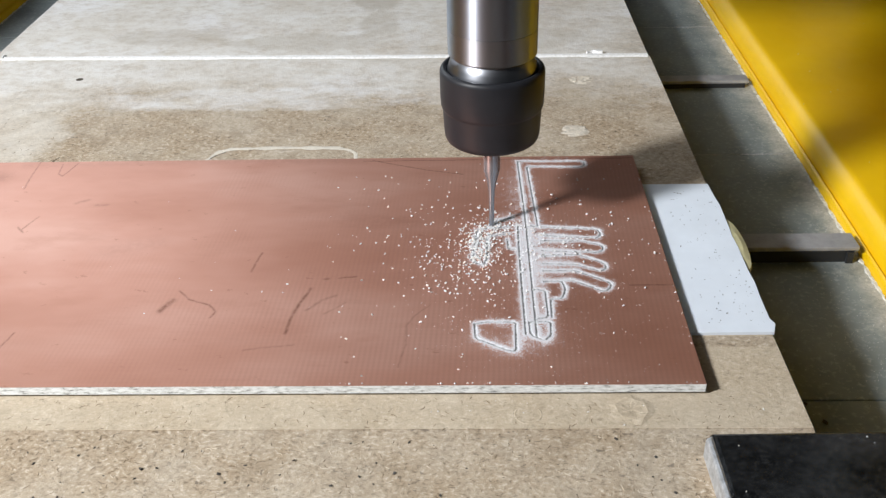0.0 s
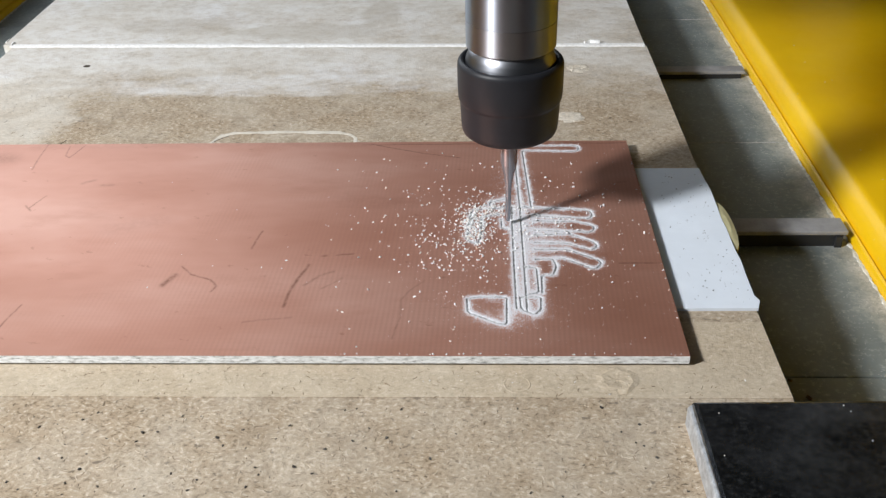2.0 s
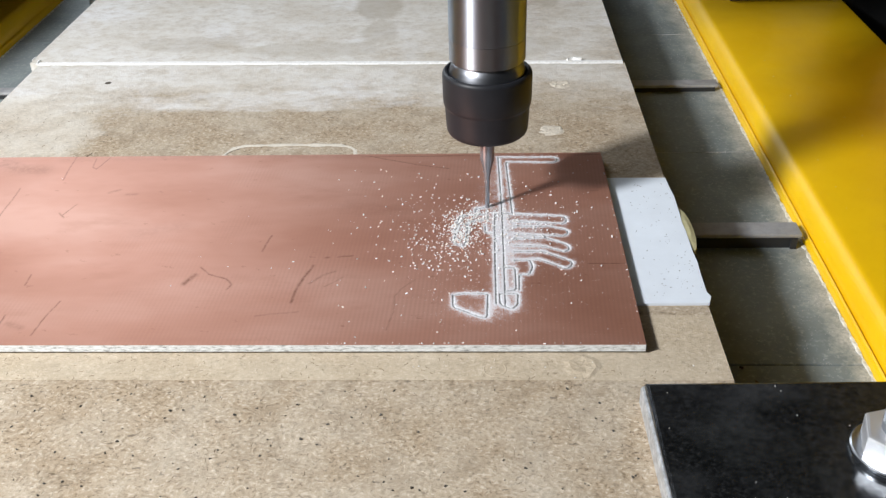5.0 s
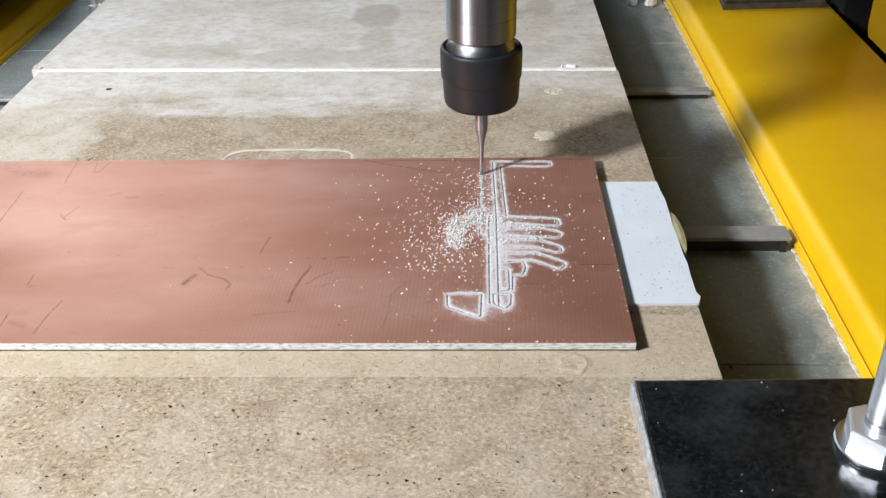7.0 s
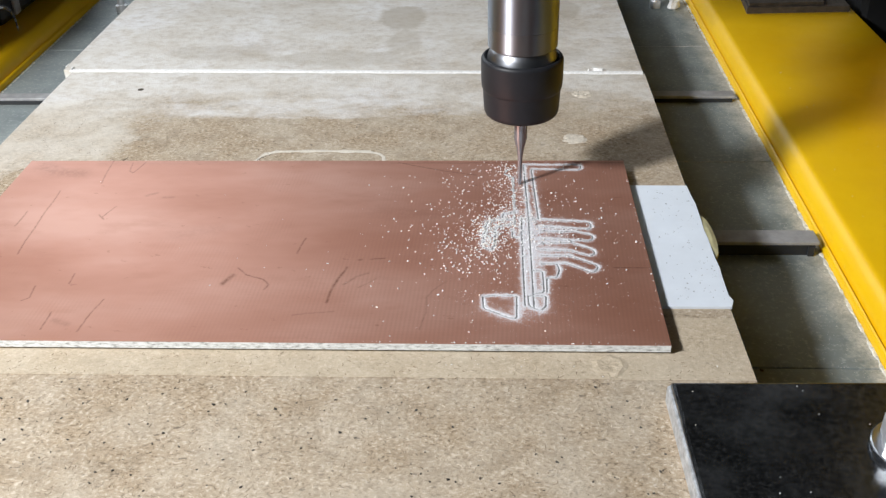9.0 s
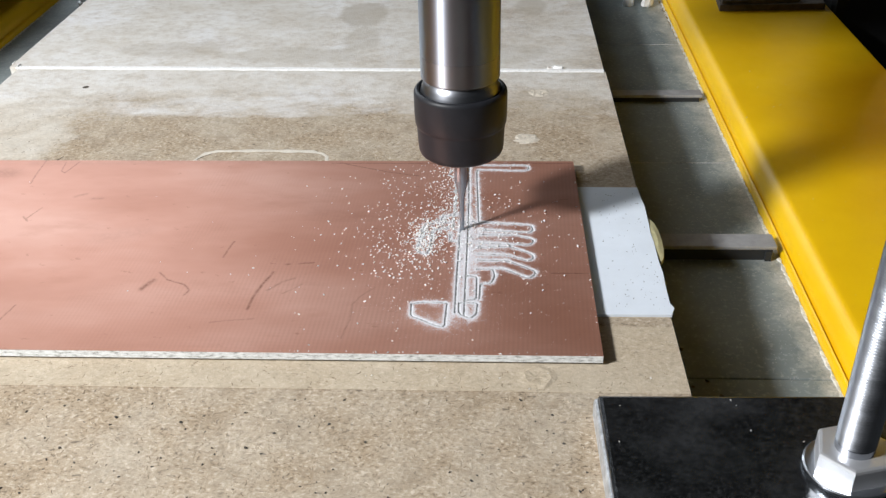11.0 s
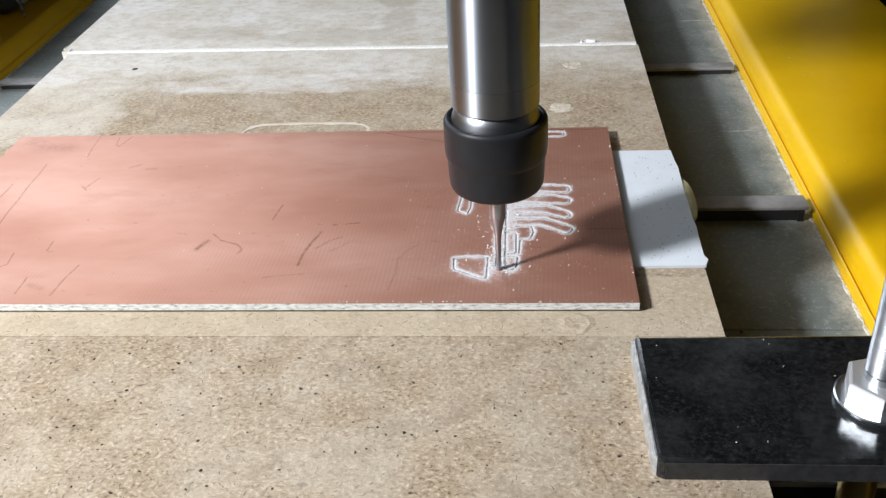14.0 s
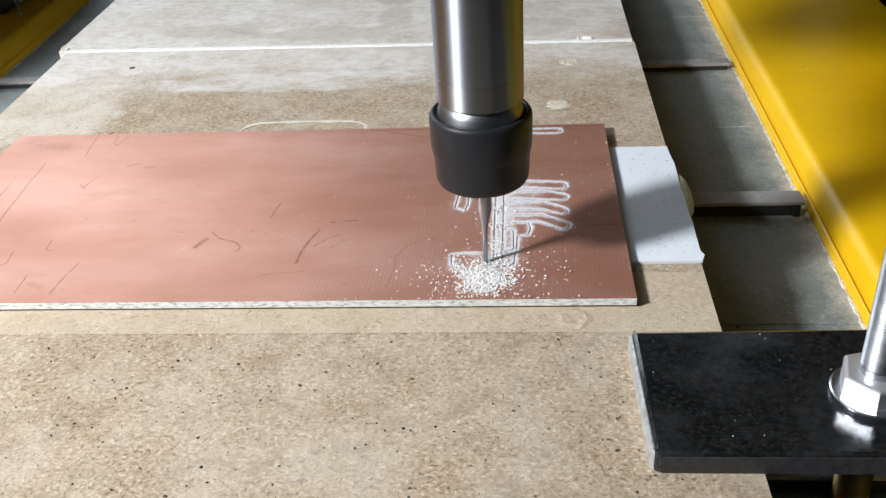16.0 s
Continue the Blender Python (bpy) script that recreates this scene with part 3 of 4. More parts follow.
MARKS = {
    "squiggle": ([(-91.0, 20.0), (-89.6, 23.4)], 0.9),
    "squiggle_b": ([(-89.1, 26.4), (-86.7, 23.7), (-82.7, 21.9), (-81.2, 19.9), (-81.7, 18.2)], 0.3),
    "arc": ([(-65.2, 26.8), (-66.6, 22.7), (-67.6, 17.0), (-67.9, 13.6)], 0.5),
    "arc_b": ([(-76.2, 38.8), (-77.2, 32.4)], 0.3),
    "pen": ([(-133.9, 78.0), (-132.8, 65.3)], 0.25),
    "pen_b": ([(-128.3, 77.0), (-127.8, 72.4), (-126.5, 71.1), (-124.7, 77.5)], 0.2),
    "dash": ([(-63.1, 29.8), (-62.5, 29.9)], 0.5),
    "dash_b": ([(-60.5, 30.0), (-57.5, 30.4)], 0.35),
    "crack": ([(-43.7, 21.4), (-46.0, 18.5), (-47.4, 15.5), (-47.3, 10.0), (-48.2, 4.5)], 0.15, 0.5),
    "crack_b": ([(-58.0, 77.0), (-46.0, 72.0), (-38.0, 70.0)], 0.12),
    "smear": ([(-74.0, 9.0), (-66.0, 10.5)], 0.4, 0.4),
    "edge_line": ([(-60.0, 76.6), (-1.0, 76.8)], 0.12),
    "scratch_a": ([(-141.8, 61.3), (-141.2, 45.5), (-140.3, 31.6)], 0.16),
    "scratch_b": ([(-145.9, 50.8), (-146.1, 44.0)], 0.2),
    "tick": ([(-127.9, 49.4), (-126.0, 47.2), (-126.8, 48.3), (-124.9, 53.4)], 0.25),
    "blot_a": ([(-119.1, 59.0), (-116.9, 60.2)], 0.8, 0.5),
    "blot_b": ([(-114.4, 57.9), (-112.3, 57.9)], 0.8, 0.45),
    "scratch_c": ([(-114.6, 14.1), (-115.7, 7.7), (-116.2, 2.9)], 0.14),
    "scratch_d": ([(-130.9, 19.0), (-130.5, 14.7), (-131.8, 13.6)], 0.2),
    "scratch_e": ([(-123.9, 9.5), (-123.7, 3.7)], 0.14),
    "scratch_f": ([(-124.3, 23.8), (-124.1, 20.0)], 0.16),
    "blot_c": ([(-122.2, 6.7), (-119.2, 5.3)], 1.2, 0.4),
    "rub_a": ([(-65.2, 20.0), (-62.7, 23.4), (-60.4, 24.6)], 0.5, 0.5),
    "rub_b": ([(-62.0, 19.0), (-58.5, 22.5)], 0.3, 0.4),
    "corner_stain": ([(-151.0, 74.5), (-146.0, 71.5), (-140.0, 71.0)], 4.2, 0.42),
    "edge_tarnish": ([(-136.0, 76.5), (-100.0, 77.5), (-60.0, 77.0)], 3.0, 0.22),
    "thumb": ([(-106.0, 40.0), (-98.0, 43.0)], 5.0, 0.16),
    "thumb_b": ([(-60.0, 52.0), (-48.0, 49.0)], 6.0, 0.16),
    "split": ([(-8.0, 27.0), (0.0, 27.2)], 0.10),
}


def distance_to(x, y, line):
    best = np.full(x.shape, 1e3)
    for (xa, ya), (xb, yb) in zip(line, line[1:]):
        dx, dy = xb - xa, yb - ya
        s = np.clip(((x - xa) * dx + (y - ya) * dy) / (dx * dx + dy * dy), 0, 1)
        best = np.minimum(best, np.hypot(x - xa - s * dx, y - ya - s * dy))
    return best


def rounded(line, times=1):
    """The line with its corners cut."""
    for _ in range(times):
        out = [line[0]]
        for (xa, ya), (xb, yb) in zip(line, line[1:]):
            c = min(0.3, 0.45 / max(0.1, math.hypot(xb - xa, yb - ya)))
            out += [(xa + (xb - xa) * c, ya + (yb - ya) * c), (xb - (xb - xa) * c, yb - (yb - ya) * c)]
        line = out + [line[-1]]
    return line


def copper_sheet(parent):
    """The copper face as a fine sheet, sunk by the depth of cut along the milled lines."""
    xs = np.concatenate([np.arange(-156, -95, 0.2), np.arange(-95, -40, 0.2), np.arange(-40, -8, 0.14), np.linspace(-8, 0, 9)])
    ys = np.linspace(0, 78, 521)
    gx, gy = np.meshgrid(xs, ys, indexing="ij")
    cut, dust, mark = (np.zeros(gx.shape) for _ in range(3))
    d = np.full(gx.shape, 1e3)
    for line in STROKES.values():
        d = np.minimum(d, distance_to(gx, gy, rounded(line)))
    cut = np.clip((0.24 - d) / 0.14, 0, 1)
    halo = 0.58 * np.exp(-((d / 0.62) ** 2)) + 0.32 * np.exp(-((d / 2.3) ** 2)) + 0.10 * np.exp(-((d / 5.5) ** 2))
    fingers = np.exp(-(((gx + 21.5) / 5.2) ** 4) - (((gy - 38) / 10.5) ** 4))
    shadow = 0.35 * np.exp(-(((gx + 29.5) / 4.5) ** 2) - (((gy - 60) / 13) ** 2)) * (gx < -24)
    lanes = 0.24 * np.exp(-(((gx + 25.5) / 2.6) ** 4) - (((gy - 30) / 21) ** 6))
    front = 0.30 * np.exp(-(((gx + 29) / 9) ** 2) - (((gy - 10) / 6) ** 2))
    dust = np.clip(halo + 0.29 * fingers + 0.85 * shadow + front * 0.7 + lanes, 0, 1)
    wx = gx + 0.09 * np.sin(0.5 * gy + 0.3 * gx) + 0.03 * np.sin(2.9 * gy)
    wy = gy + 0.09 * np.sin(0.5 * gx + 0.3 * gy) + 0.03 * np.sin(3.1 * gx)
    for line, w, *strength in MARKS.values():
        mark = np.maximum(mark, (strength or [1.0])[0] * np.exp(-((distance_to(wx, wy, line) / max(0.15, 0.6 * w)) ** 2)))
    gz = -0.15 * cut + 0.05 * dust * (1 - cut) * np.random.RandomState(4).rand(*gx.shape)
    n, k = gx.shape
    co = np.stack([gx, gy, gz], -1).reshape(-1, 3) * MM
    i = np.arange(n * k).reshape(n, k)
    quads = np.stack([i[:-1, :-1], i[1:, :-1], i[1:, 1:], i[:-1, 1:]], -1).reshape(-1, 4)
    me = bpy.data.meshes.new("copper_face")
    me.from_pydata(co.tolist(), [], quads.tolist())
    for name, field in (("cut", cut), ("dust", dust), ("mark", mark)):
        a = me.attributes.new(name, "FLOAT", "POINT")
        a.data.foreach_set("value", field.reshape(-1).astype(np.float32))
    me.materials.append(COPPER)
    ob = new("copper_face", me)
    ob.parent = parent
    ob["label"] = "scratched pink copper face with milled white traces"


def board():
    pcb = thing("copper_clad_board", "copper-clad circuit board blank with freshly milled white traces", "circuit board")
    part("laminate", slab(-PCB_L, 0, 0, PCB_D, -PCB_T, -0.3), GLASSFIBRE, pcb, "sawn pale fibreglass core")
    rim, foil = bmesh.new(), bmesh.new()
    for b in ((-PCB_L, 0.02, -0.02, 0.25), (-PCB_L, 0.02, PCB_D - 0.25, PCB_D + 0.02), (-PCB_L - 0.02, -PCB_L + 0.3, 0.25, PCB_D - 0.25), (-0.3, 0.02, 0.25, PCB_D - 0.25)):
        box(rim, *b, -0.31, -0.055)
        box(foil, *b, -0.055, -0.012)
    part("laminate_edge", rim, GLASSFIBRE, pcb)
    part("copper_edge", foil, COPPER, pcb)
    copper_sheet(pcb)
    return pcb


def tapes():
    rng = random.Random(11)
    out = [(-12, 15.1), (14.8, 15.2), (15.6, 17.5), (14.9, 19.0)]
    out += [(15.0 + rng.uniform(-0.25, 0.25), y) for y in range(22, 66, 4)] + [(14.6, 67.4), (-12, 67.6)]
    liner = thing("tape_strip", "white paper-backed adhesive strip under the copper board, speckled with grit", "tape")
    face = part("liner", prism(out, MDF_Z, -PCB_T, 0.05), PAPER, liner)
    lump = lathe([(1.2, -3.2), (2.3, -2.7), (2.2, -2.1), (1.0, -1.72)], 14)
    for v in lump.verts:
        v.co = Vector((v.co.x * 0.8 + 15.3, v.co.y * 4.2 + 44.0, v.co.z))
    part("tape_fold", lump, TAPE, face, "folded yellowed tape end")
    chips("grit", [(rng.uniform(4, 14.2), rng.uniform(17, 65), -PCB_T) for _ in range(110)], face, (0.08, 0.24), SPECK, 5)["label"] = "dark grit on the paper"
    for y0 in (15.1,):
        under = thing("tape_strip", "hidden white adhesive strip under the copper board", "tape")
        part("liner", prism([(-150, y0), (-90, y0), (-90, 67.5), (-150, 67.5)], MDF_Z, -PCB_T), PAPER, under)


spoilboards()
PCB = board()
tapes()


# ---- spindle ----
def spindle():
    sp = thing("milling_spindle", "milling spindle with steel shaft, black collet nut and thin engraving cutter", "spindle")
    cutter = part("cutter", lathe([(1.5, 12.4), (1.5875, 12.7), (1.5875, 24.0)], 32), CARBIDE, sp, "bright carbide shank", smooth=True)
    part("cutter_neck", lathe([(0.42, 0.0), (0.46, 0.3), (0.52, 1.2), (0.56, 6.6), (0.66, 8.2), (1.0, 10.2), (1.35, 11.6), (1.52, 12.4)], 28), CARBIDE, cutter, smooth=True)
    nut = [(2.2, 19.9), (6.6, 19.5), (7.6, 19.35), (8.15, 19.5), (8.55, 19.85), (8.78, 20.4), (8.88, 21.2), (8.95, 22.4), (9.1, 25.7), (9.12, 25.9), (9.3, 26.2), (9.42, 26.6), (9.52, 28.4), (9.54, 32.6), (9.5, 33.0), (9.36, 33.35), (9.12, 33.6), (8.9, 33.7), (8.62, 33.66), (8.45, 33.5), (8.32, 33.0), (8.1, 32.4)]
    part("collet_nut", lathe(nut, 96), NUT, sp, "black oxide collet nut with a turned rim", smooth=True)
    part("collet_neck", lathe([(8.3, 32.4), (8.2, 33.2), (8.0, 33.9), (7.72, 34.6), (7.5, 35.2), (7.1, 35.7), (7.0, 37)], 64), NECK, sp, smooth=True)
    part("shaft_ring", lathe([(7.0, 36.1), (7.7, 36.1), (7.98, 36.35), (8.0, 40.95)], 96), RING, sp, "ground steel end ring", smooth=True)
    part("shaft", lathe([(7.9, 40.96), (7.97, 41.05), (8.0, 41.2), (8.0, 76)], 96), SHAFT, sp, smooth=True)
    part("carriage_plate", slab(-52, 32, 38, 58, 82, 240, 1.5), DARK, sp, "dark carriage plate that carries the spindle")
    part("motor_body", lathe([(8.2, 72), (20, 72), (25, 74), (26, 76), (26, 230), (24, 233)], 64), DARK, sp, smooth=True)
    return sp


SPINDLE = spindle()


def gantry():
    """The bridge over the bed, placed by the cutter's y at 0."""
    ga = thing("gantry", "yellow gantry uprights with a dark crossbeam that ride along the rails", "gantry")
    for x0, x1 in ((114.5, 128), (-264, -251)):
        out = [(36, -13.5), (134, -13.5), (136, -10), (136, 40), (124, 195), (60, 195), (36, 60)]
        bm = bmesh.new()
        a = [bm.verts.new((x0, y, z)) for y, z in out]
        b = [bm.verts.new((x1, y, z)) for y, z in out]
        for i in range(len(out)):
            j = (i + 1) % len(out)
            bm.faces.new((a[i], a[j], b[j], b[i]))
        bm.faces.new(a)
        bm.faces.new(b)
        part("upright", bm, YELLOW, ga, "yellow painted steel upright")
    part("crossbeam", slab(-250.9, 114.4, 64, 112, 140, 190, 2), DARK, ga, "dark crossbeam")
    return ga


GANTRY = gantry()


# ---- hold-down clamp ----
def clamp():
    cl = thing("hold_down_clamp", "scratched black steel clamp plate bolted over the fibreboard's corner", "clamp")
    top, low = 1.5, MDF_Z - 0.18
    out = [(-2.2, -12.4), (70, -11.2), (70, -42.9), (-0.9, -42.9), (-1.7, -42.5), (-2.0, -41.8)]
    plate = part("plate", prism(out, low, top, 0.7), PLATE, cl)
    part("worn_edge", prism([(-2.95, -13.2), (-1.85, -12.6), (-1.5, -41.8), (-1.9, -42.3), (-2.45, -41.6)], low, top - 0.12, 0.6), WORN, plate, "bare worn edge of the plate")
    part("front_edge", slab(-0.7, 70, -43.06, -42.88, low + 0.05, top - 0.55, 0.05), EDGE, plate, "dull dark sawn edge")
    bolt = thing("clamp_bolt", "zinc-plated threaded stud with hex nut and washer on the clamp", "bolt")
    cx, cy = 33.9, -29.4
    wash = lathe([(3.2, top), (6.6, top), (6.75, top + 0.3), (6.75, top + 1.0), (6.5, top + 1.2), (3.2, top + 1.2)], 48, (cx, cy))
    part("washer", wash, WASHER, bolt, "broad zinc washer", smooth=True)
    hexa = [(cx + 5.77 * math.cos(math.radians(60 * k + 15)), cy + 5.77 * math.sin(math.radians(60 * k + 15))) for k in range(6)]
    part("hex_nut", prism(hexa, top + 1.2, top + 5.0, 0.5), ZINC, bolt)
    prof = []
    for k in range(84):
        z = top + 6.2 + 0.5 * k
        prof += [(2.72, z), (2.98, z + 0.25)]
    part("stud", lathe([(2.9, low), (2.9, top + 6.2)] + prof, 24, (cx, cy)), STUD, bolt, smooth=True)
    low_prof = []
    for k in range(24):
        z = BED_Z + 0.8 * k
        low_prof += [(2.5, z), (3.0, z + 0.4)]
    part("lower_thread", lathe([v for v in low_prof if v[1] < low], 24, (cx, cy)), BRASSY, bolt, "yellow zinc thread under the plate", smooth=True)
    sup = thing("clamp_block", "black step block that carries the clamp plate", "clamp block")
    part("block", slab(50, 69, -41, -13, -14.0, low, 0.6), DARK, sup)


clamp()


# ---- things at the far end ----
def far_things():
    card = thing("cardboard_piece", "dark greasy cardboard lying on the yellow rail", "cardboard")
    bm = prism([(69, 237), (110, 238.5), (112, 290), (74, 292)], -14.0, -11.5, 0.3)
    part("sheet", bm, CARD, card)
    part("sheet", prism([(70, 238.6), (100, 240), (111, 292), (74, 294)], -11.4, -10.2, 0.2), CARD, card)
    screw = thing("bed_screw", "small zinc screw standing at the far end of the bed", "screw")
    part("shank", lathe([(2.4, BED_Z), (2.4, BED_Z + 3), (1.6, BED_Z + 3), (1.6, BED_Z + 9)], 16, (38.0, 271.0)), ZINC, screw)
    rng = random.Random(9)
    crumb = thing("glue_crumb", "small white crumb of glue on the bed", "crumb")
    bm = lathe([(1.0, BED_Z), (2.8, BED_Z + 1.0), (2.0, BED_Z + 3.5), (2.6, BED_Z + 5.0), (0.8, BED_Z + 6.2)], 9, (45.5, 268.0))
    for v in bm.verts:
        v.co.x += rng.uniform(-0.6, 0.6)
        v.co.y += rng.uniform(-0.6, 0.6)
    part("lump", bm, FUZZ, crumb)
    case = thing("dark_case", "dark machine housing beyond the rail", "machine housing")
    part("housing", slab(116, 320, 245, 320, -60, 120, 4), DARK, case)
    case2 = thing("dark_case", "dark machine housing lying along the yellow rail", "machine housing")
    part("housing", slab(-330, -231.5, 226, 330, -14.0, 30, 3), DARK, case2)
    part("cover_rib", slab(-231.5, -230.0, 236, 241, -12.0, 22, 0.5), BAR, case2, "dull grey rib on the housing")
    wire = thing("grey_wire", "thin pale grey wire lying over the rail", "wire")
    bm = bmesh.new()
    rows = []
    for i in range(25):
        u = i / 24
        x, y, z = -224 - 10 * u, 222 + 5 * math.sin(4 * u), -13.2 + 9 * math.sin(math.pi * u * 0.6)
        rows.append([bm.verts.new((x, y + 0.8 * math.cos(math.tau * k / 8), z + 0.8 * math.sin(math.tau * k / 8))) for k in range(8)])
    for a, b in zip(rows, rows[1:]):
        for k in range(8):
            bm.faces.new((a[k], a[(k + 1) % 8], b[(k + 1) % 8], b[k]))
    bm.faces.new(rows[0])
    bm.faces.new(rows[-1])
    part("sheath", bm, WASHER, wire, smooth=True)
    peg = thing("bed_screw", "small zinc screw standing at the far end of the bed", "screw")
    part("shank", lathe([(2.6, BED_Z), (2.6, BED_Z + 3), (1.5, BED_Z + 3.2), (1.5, BED_Z + 10)], 16, (-199.0, 271.0)), ZINC, peg)


far_things()


# ---- chips and dust ----
def scatter(rng, n, cx, cy, sx, sy, z, box=None):
    out = []
    while len(out) < n:
        x, y = rng.gauss(cx, sx), rng.gauss(cy, sy)
        if box is None or (box[0] < x < box[1] and box[2] < y < box[3]):
            out.append((x, y, z))
    return out


FACE = (-150, -0.6, 0.6, 77.4)
rng = random.Random(21)


def loose(name, label, places, **kw):
    return tagged(chips(name, places, **kw), label, "chips", kind="stuff")


# chips that stay where they are
still = scatter(rng, 60, -14, 38, 8, 22, 0, FACE) + scatter(rng, 22, -60, 35, 35, 22, 0, FACE)
loose("scattered_chips", "few pale chips strewn over the copper", still, size=(0.13, 0.34), seed=2)
rim = [(x, 0.2 + rng.uniform(-0.1, 0.3), 0) for x in [rng.uniform(-60, -1) for _ in range(30)]] + [(-0.3, rng.uniform(5, 70), 0) for _ in range(16)]
loose("edge_chips", "pale chips along the board's edge", rim, size=(0.15, 0.4), seed=3)
loose("bed_chips", "pale chips and dust on the grey bed", [(rng.triangular(24, 51.5, 51), rng.uniform(10, 240), BED_Z) for _ in range(1500)], size=(0.05, 0.17), seed=4)
loose("rail_chips", "pale chips on the yellow rail", [(rng.uniform(57, 100), rng.gauss(70, 45), -14.0) for _ in range(30)], size=(0.10, 0.30), seed=5)
loose("plate_chips", "pale chips on the black clamp", [(rng.uniform(0, 30), rng.uniform(-41, -13), 1.5) for _ in range(9)], size=(0.12, 0.28), seed=6)
loose("board_chips", "pale chips on the fibreboard", [(min(13.0, rng.gauss(-25, 22)), rng.uniform(-7, -0.5), MDF_Z) for _ in range(16)], size=(0.12, 0.34), seed=7)
loose("brown_crumbs", "brown wood crumbs on the bed by the fibreboard", [(rng.gauss(20, 2.5), rng.gauss(12, 7), BED_Z) for _ in range(26)] + [(17.5, 13.5, BED_Z)], size=(0.6, 1.5), material=CRUMB, seed=8)



def fibres(name, label, places, material, length, width, seed, parent=None):
    """Short curled slivers that lie flat at (x, y, z) places, as one object."""
    rng = random.Random(seed)
    vs, fs = [], []
    for x, y, z in places:
        a, turn = rng.uniform(0, 6.3), rng.uniform(-1.1, 1.1)
        n, w = 4, rng.uniform(*width)
        step = rng.uniform(*length) / n
        k = len(vs)
        for i in range(n + 1):
            ww = w * (0.25 + 0.75 * math.sin(math.pi * (i + 0.35) / (n + 0.7)))
            dx, dy = -math.sin(a) * ww / 2, math.cos(a) * ww / 2
            vs += [((x + dx) * MM, (y + dy) * MM, (z + 0.005) * MM), ((x - dx) * MM, (y - dy) * MM, (z + 0.005) * MM), (x * MM, y * MM, (z + 0.03 + 0.3 * ww) * MM)]
            x, y = x + step * math.cos(a), y + step * math.sin(a)
            a += turn / n * 1.6
        for i in range(n):
            p, q = k + 3 * i, k + 3 * i + 3
            fs += [(p, q, q + 2, p + 2), (p + 2, q + 2, q + 1, p + 1), (p, p + 1, q + 1, q)]
        fs += [(k, k + 2, k + 1), (q, q + 1, q + 2)]
    me = bpy.data.meshes.new(name)
    me.from_pydata(vs, [], fs)
    me.materials.append(material)
    return tagged(new(name, me), label, "fibres", kind="stuff")


FRONT = MDF_Z - 0.14
fibres("dark_fibres", "short dark wood fibres pressed into the fibreboard", [(rng.uniform(-125, 12), rng.uniform(-50, -9), FRONT) for _ in range(650)], BARK, (0.4, 1.1), (0.06, 0.12), 41)
fibres("pale_fibres", "pale curled wood fibres in the fibreboard's face", [(rng.uniform(-125, 12), rng.uniform(-50, -9), FRONT) for _ in range(420)], STRAW, (0.5, 1.2), (0.06, 0.12), 42)
fibres("dark_fibres", "few dark wood fibres in the planed strip", [(rng.uniform(-130, 13), rng.uniform(-7.5, -0.4), MDF_Z) for _ in range(130)], BARK, (0.4, 1.2), (0.06, 0.14), 43)
fibres("dark_fibres", "brown wood fibres in the fibreboard behind the copper board", [(rng.uniform(-168, 13), rng.uniform(79, 112), MDF_Z) for _ in range(350)], BARK, (0.5, 1.4), (0.06, 0.13), 44)
loose("dark_specks", "dark specks of bark in the fibreboard", [(rng.uniform(-125, 12), rng.uniform(-50, -9), FRONT - 0.1) for _ in range(260)], size=(0.2, 0.6), material=SPECK, seed=45)
powder = scatter(rng, 420, -18, 30, 9, 20, 0, FACE) + scatter(rng, 380, -30, 14, 7, 6, 0, FACE) + scatter(rng, 260, -36, 38, 6, 9, 0, FACE)
loose("fine_powder", "fine white milling powder over the copper", powder, size=(0.05, 0.13), seed=46)

# the heap that lies there from the start, in pieces that the puff of air carries off
HEAPS = []
heap = scatter(rng, 430, -34.6, 40.5, 1.5, 4.0, 0, FACE) + scatter(rng, 130, -31, 47, 3.2, 1.8, 0, FACE)
heap += scatter(rng, 300, -36, 37, 6.5, 9, 0, FACE) + scatter(rng, 210, -38, 42, 13, 19, 0, FACE) + scatter(rng, 90, -21, 43, 4, 5, 0, FACE) + scatter(rng, 40, -14, 45, 7, 16, 0, FACE)
groups = {}
for p in heap:
    groups.setdefault((int(p[0] // 12), int(p[1] // 20)), []).append((p[0], p[1], rng.choice((0, 0, 0, 0.15))))
for k, places in sorted(groups.items()):
    ob = loose("loose_chips", "heap of pale glass-fibre chips on the copper", places, size=(0.16, 0.52), seed=30 + len(HEAPS))
    HEAPS.append((ob, None))
# chips cut loose while the cutter runs to the far edge
for when, cx, cy, n in ((1.0, -29, 47, 30), (2.6, -28.5, 41, 40), (4.2, -28.6, 45, 50), (5.2, -28.8, 53, 70), (6.0, -28.8, 60, 60), (6.8, -28.7, 67, 50), (7.6, -30, 72, 45), (8.6, -29, 73, 50), (9.8, -27.5, 58, 60)):
    places = scatter(rng, n, cx, cy, 2.0, 2.6, 0, FACE) + scatter(rng, n, cx - 4, cy - 2, 7, 7, 0, FACE)
    ob = loose("cut_chips", "fresh pale chips beside the milled line", places, size=(0.15, 0.42), seed=60 + len(HEAPS))
    HEAPS.append((ob, when))
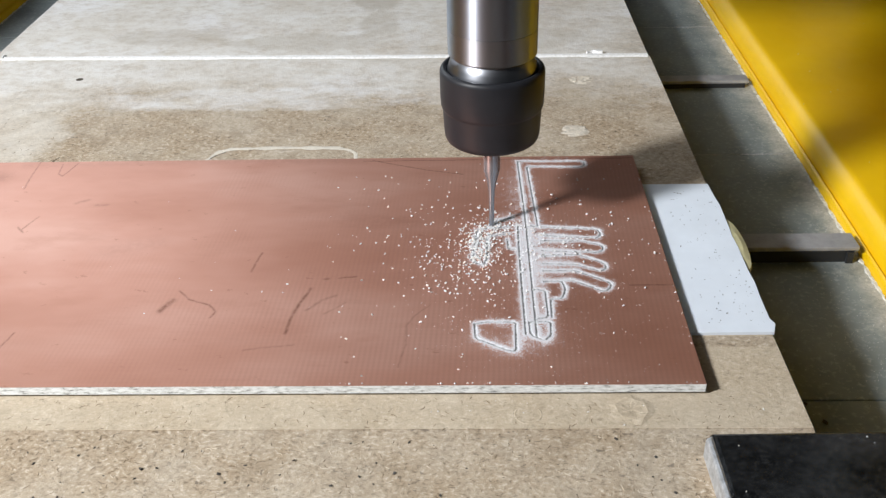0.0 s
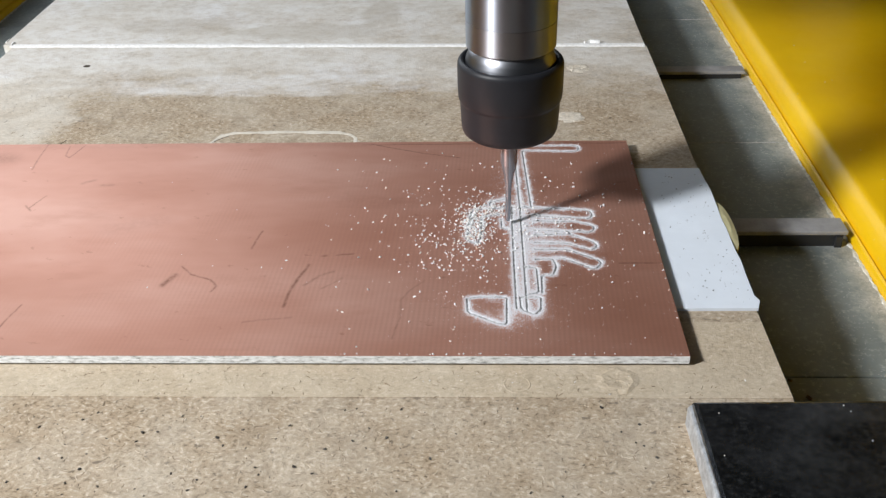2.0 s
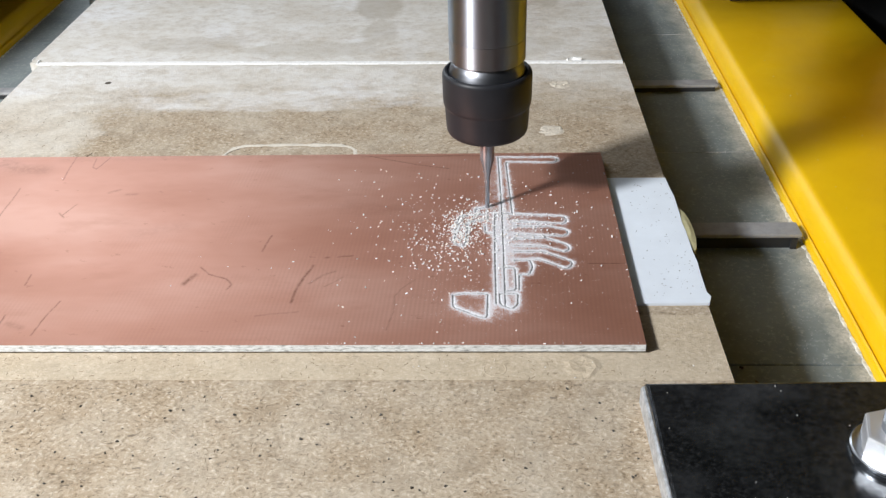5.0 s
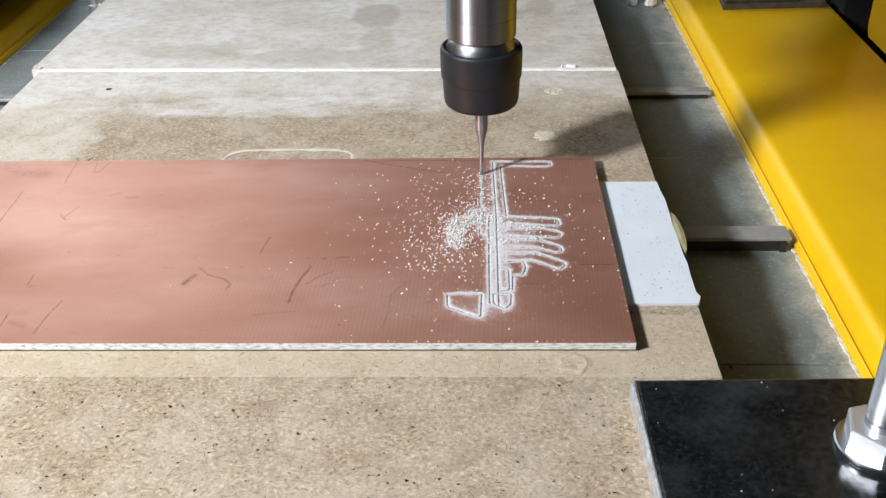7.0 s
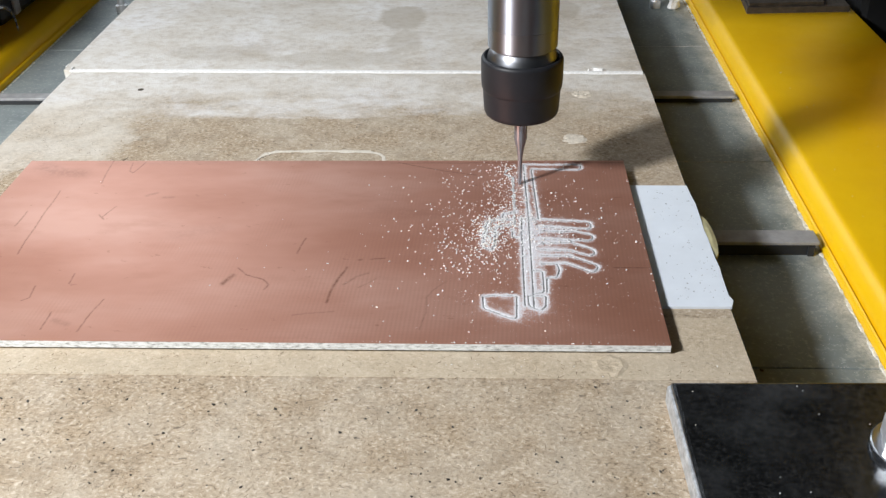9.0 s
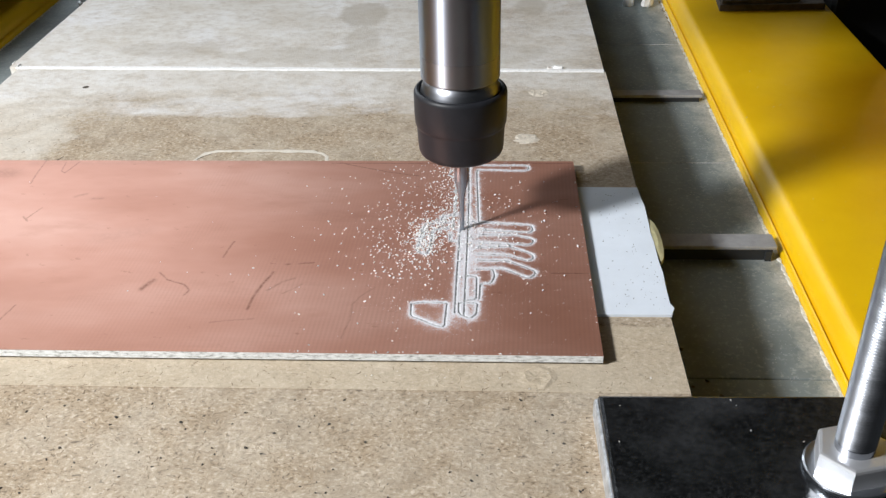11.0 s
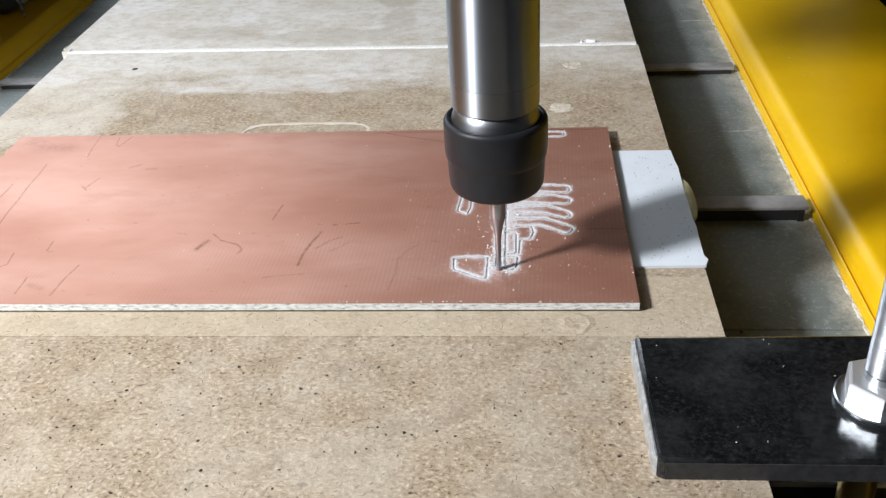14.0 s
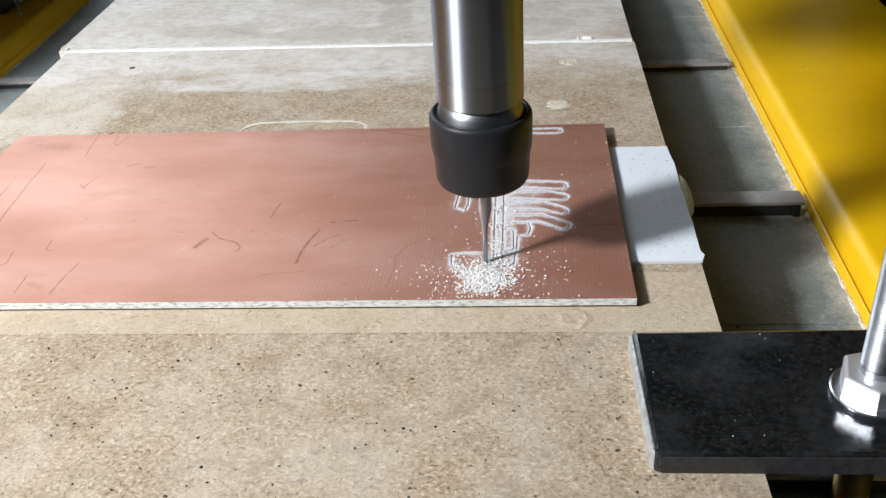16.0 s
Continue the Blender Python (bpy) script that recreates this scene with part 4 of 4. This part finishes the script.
# the line that is milled along the old traces, in lengths that come up as the cutter passes
LINES = []
for when, pts in ((4.6, [(-28.6, 44.0), (-28.8, 50.0)]), (5.1, [(-28.7, 50.0), (-28.6, 56.5)]), (5.9, [(-28.6, 56.5), (-28.7, 63.0)]), (6.7, [(-28.7, 63.0), (-28.6, 69.0)]), (7.4, [(-28.6, 69.0), (-30.8, 70.3)]), (7.8, [(-30.8, 70.3), (-30.0, 73.0), (-28.6, 73.4)])):
    ob = tagged(part("milled_line", ridge(pts, 0.85, 0.07, 0.0, rng, 0.4), MILLED), "thin milled line of pale fibre dust in the copper", "dust", kind="stuff")
    LINES.append((ob, when))
# chips of the last cut at the near edge
LATE = []
for when, cx, cy, n, s in ((11.9, -26.8, 34, 24, 1.2), (12.6, -26.8, 27, 24, 1.2), (13.3, -26.8, 19, 26, 1.4), (13.8, -26.6, 13, 26, 1.4), (14.1, -26.5, 10, 34, 1.8), (14.4, -26.4, 7, 60, 2.4), (14.65, -27.5, 6, 120, 2.8), (14.95, -29.5, 6, 140, 2.6), (15.2, -30, 6.2, 150, 2.4), (15.5, -29.4, 7.5, 150, 2.6), (15.8, -29, 9.5, 130, 2.6)):
    places = scatter(rng, n * 2, cx, cy, s * 0.8, s * 0.9, 0, FACE) + scatter(rng, n // 2, cx, cy, s * 3.0, s * 2.2, 0, FACE)
    places = [(x, y, 0.7 * max(0.0, rng.uniform(-0.3, 1.0) * (1 - math.hypot(x - cx, y - cy) / (1.6 * s)))) for x, y, z in places]
    places += scatter(rng, n, cx, cy, s * 1.1, s * 1.1, 0, FACE)
    ob = loose("fresh_chips", "fresh heap of pale chips at the board's near edge", places, size=(0.12, 0.42) if when < 14.5 else (0.12, 0.55), seed=90 + len(LATE))
    LATE.append((ob, when))

for when, cx, cy, r in ((14.8, -27.6, 6.4, 1.7), (15.1, -29.4, 6.4, 2.0), (15.5, -28.6, 8.4, 2.0)):
    bm = lathe([(r * 1.25, -0.1), (r, 0.12), (r * 0.7, 0.32), (r * 0.35, 0.42), (0.2, 0.45)], 22, (cx, cy))
    for v in bm.verts:
        v.co += Vector((rng.uniform(-0.3, 0.3), rng.uniform(-0.3, 0.3), rng.uniform(-0.10, 0.08)))
    LATE.append((tagged(part("dust_heap", bm, FUZZ), "soft heap of white milling dust on the copper", "dust", kind="stuff"), when))


# ---- what moves ----
TIP = [
    (0.0, -32.2, 48.3, -0.1), (0.2, -31.2, 48.6, -0.1), (0.5, -29.0, 48.6, 1.6), (1.0, -28.2, 44.6, 1.9), (1.5, -27.8, 42.0, 1.9),
    (2.0, -28.0, 41.0, 1.0), (2.3, -28.3, 40.0, 0.0), (2.5, -28.4, 39.7, -0.1), (3.0, -28.8, 39.4, -0.1), (3.5, -28.1, 41.9, -0.1),
    (4.0, -28.0, 46.0, -0.1), (4.5, -29.5, 48.1, -0.1), (4.9, -28.7, 50.0, -0.1), (7.0, -28.65, 68.7, -0.1), (7.5, -31.0, 70.5, -0.1),
    (8.0, -28.6, 73.5, -0.1), (8.4, -27.2, 71.0, -0.1), (10.5, -26.9, 49.5, -0.1), (11.0, -26.7, 44.4, -0.1), (11.5, -26.9, 38.9, -0.1),
    (12.0, -27.0, 32.7, -0.1), (12.5, -26.9, 27.8, -0.1), (13.0, -27.0, 21.9, -0.1), (13.5, -26.6, 16.7, -0.1), (14.0, -26.6, 11.5, -0.1),
    (14.5, -26.6, 6.3, -0.1), (14.7, -28.0, 5.2, -0.1), (15.0, -30.7, 5.3, -0.1), (15.5, -29.1, 8.0, -0.1), (16.0, -28.8, 12.8, -0.1),
]


def motions():
    walk(SPINDLE, [(t, pose(x * MM, y * MM, z * MM)) for t, x, y, z in TIP])
    at = lambda x, y, z: pose(x * MM, y * MM, z * MM)
    rest, sunk = at(0, 0, 0), at(0, 0, -1.35)
    for k, (ob, when) in enumerate(HEAPS):
        gone = at(-60 + 15 * (k % 9), 480 + 12 * (k % 5), -58)
        rows = [(0, rest)] if when is None else [(0, sunk), (when - 0.2, sunk), (when + 0.2, rest)]
        rows += [(11.3, rest), (11.333, at(-4 + k % 9, 30, 26)), (11.367, at(-20 + 5 * (k % 9), 160, 60)), (11.467, gone), (16.0, gone)]
        walk(ob, rows)
    walk(GANTRY, [(t, pose(0, y * MM, 0)) for t, x, y, z in TIP])
    for ob, when in LINES:
        walk(ob, [(0, sunk), (when - 0.3, sunk), (when + 0.1, rest), (16.0, rest)])
    for ob, when in LATE:
        rows = [(0, sunk), (when - 0.25, sunk), (min(16.0, when + 0.15), rest)]
        walk(ob, rows + ([(16.0, rest)] if when < 15.8 else []))


motions()
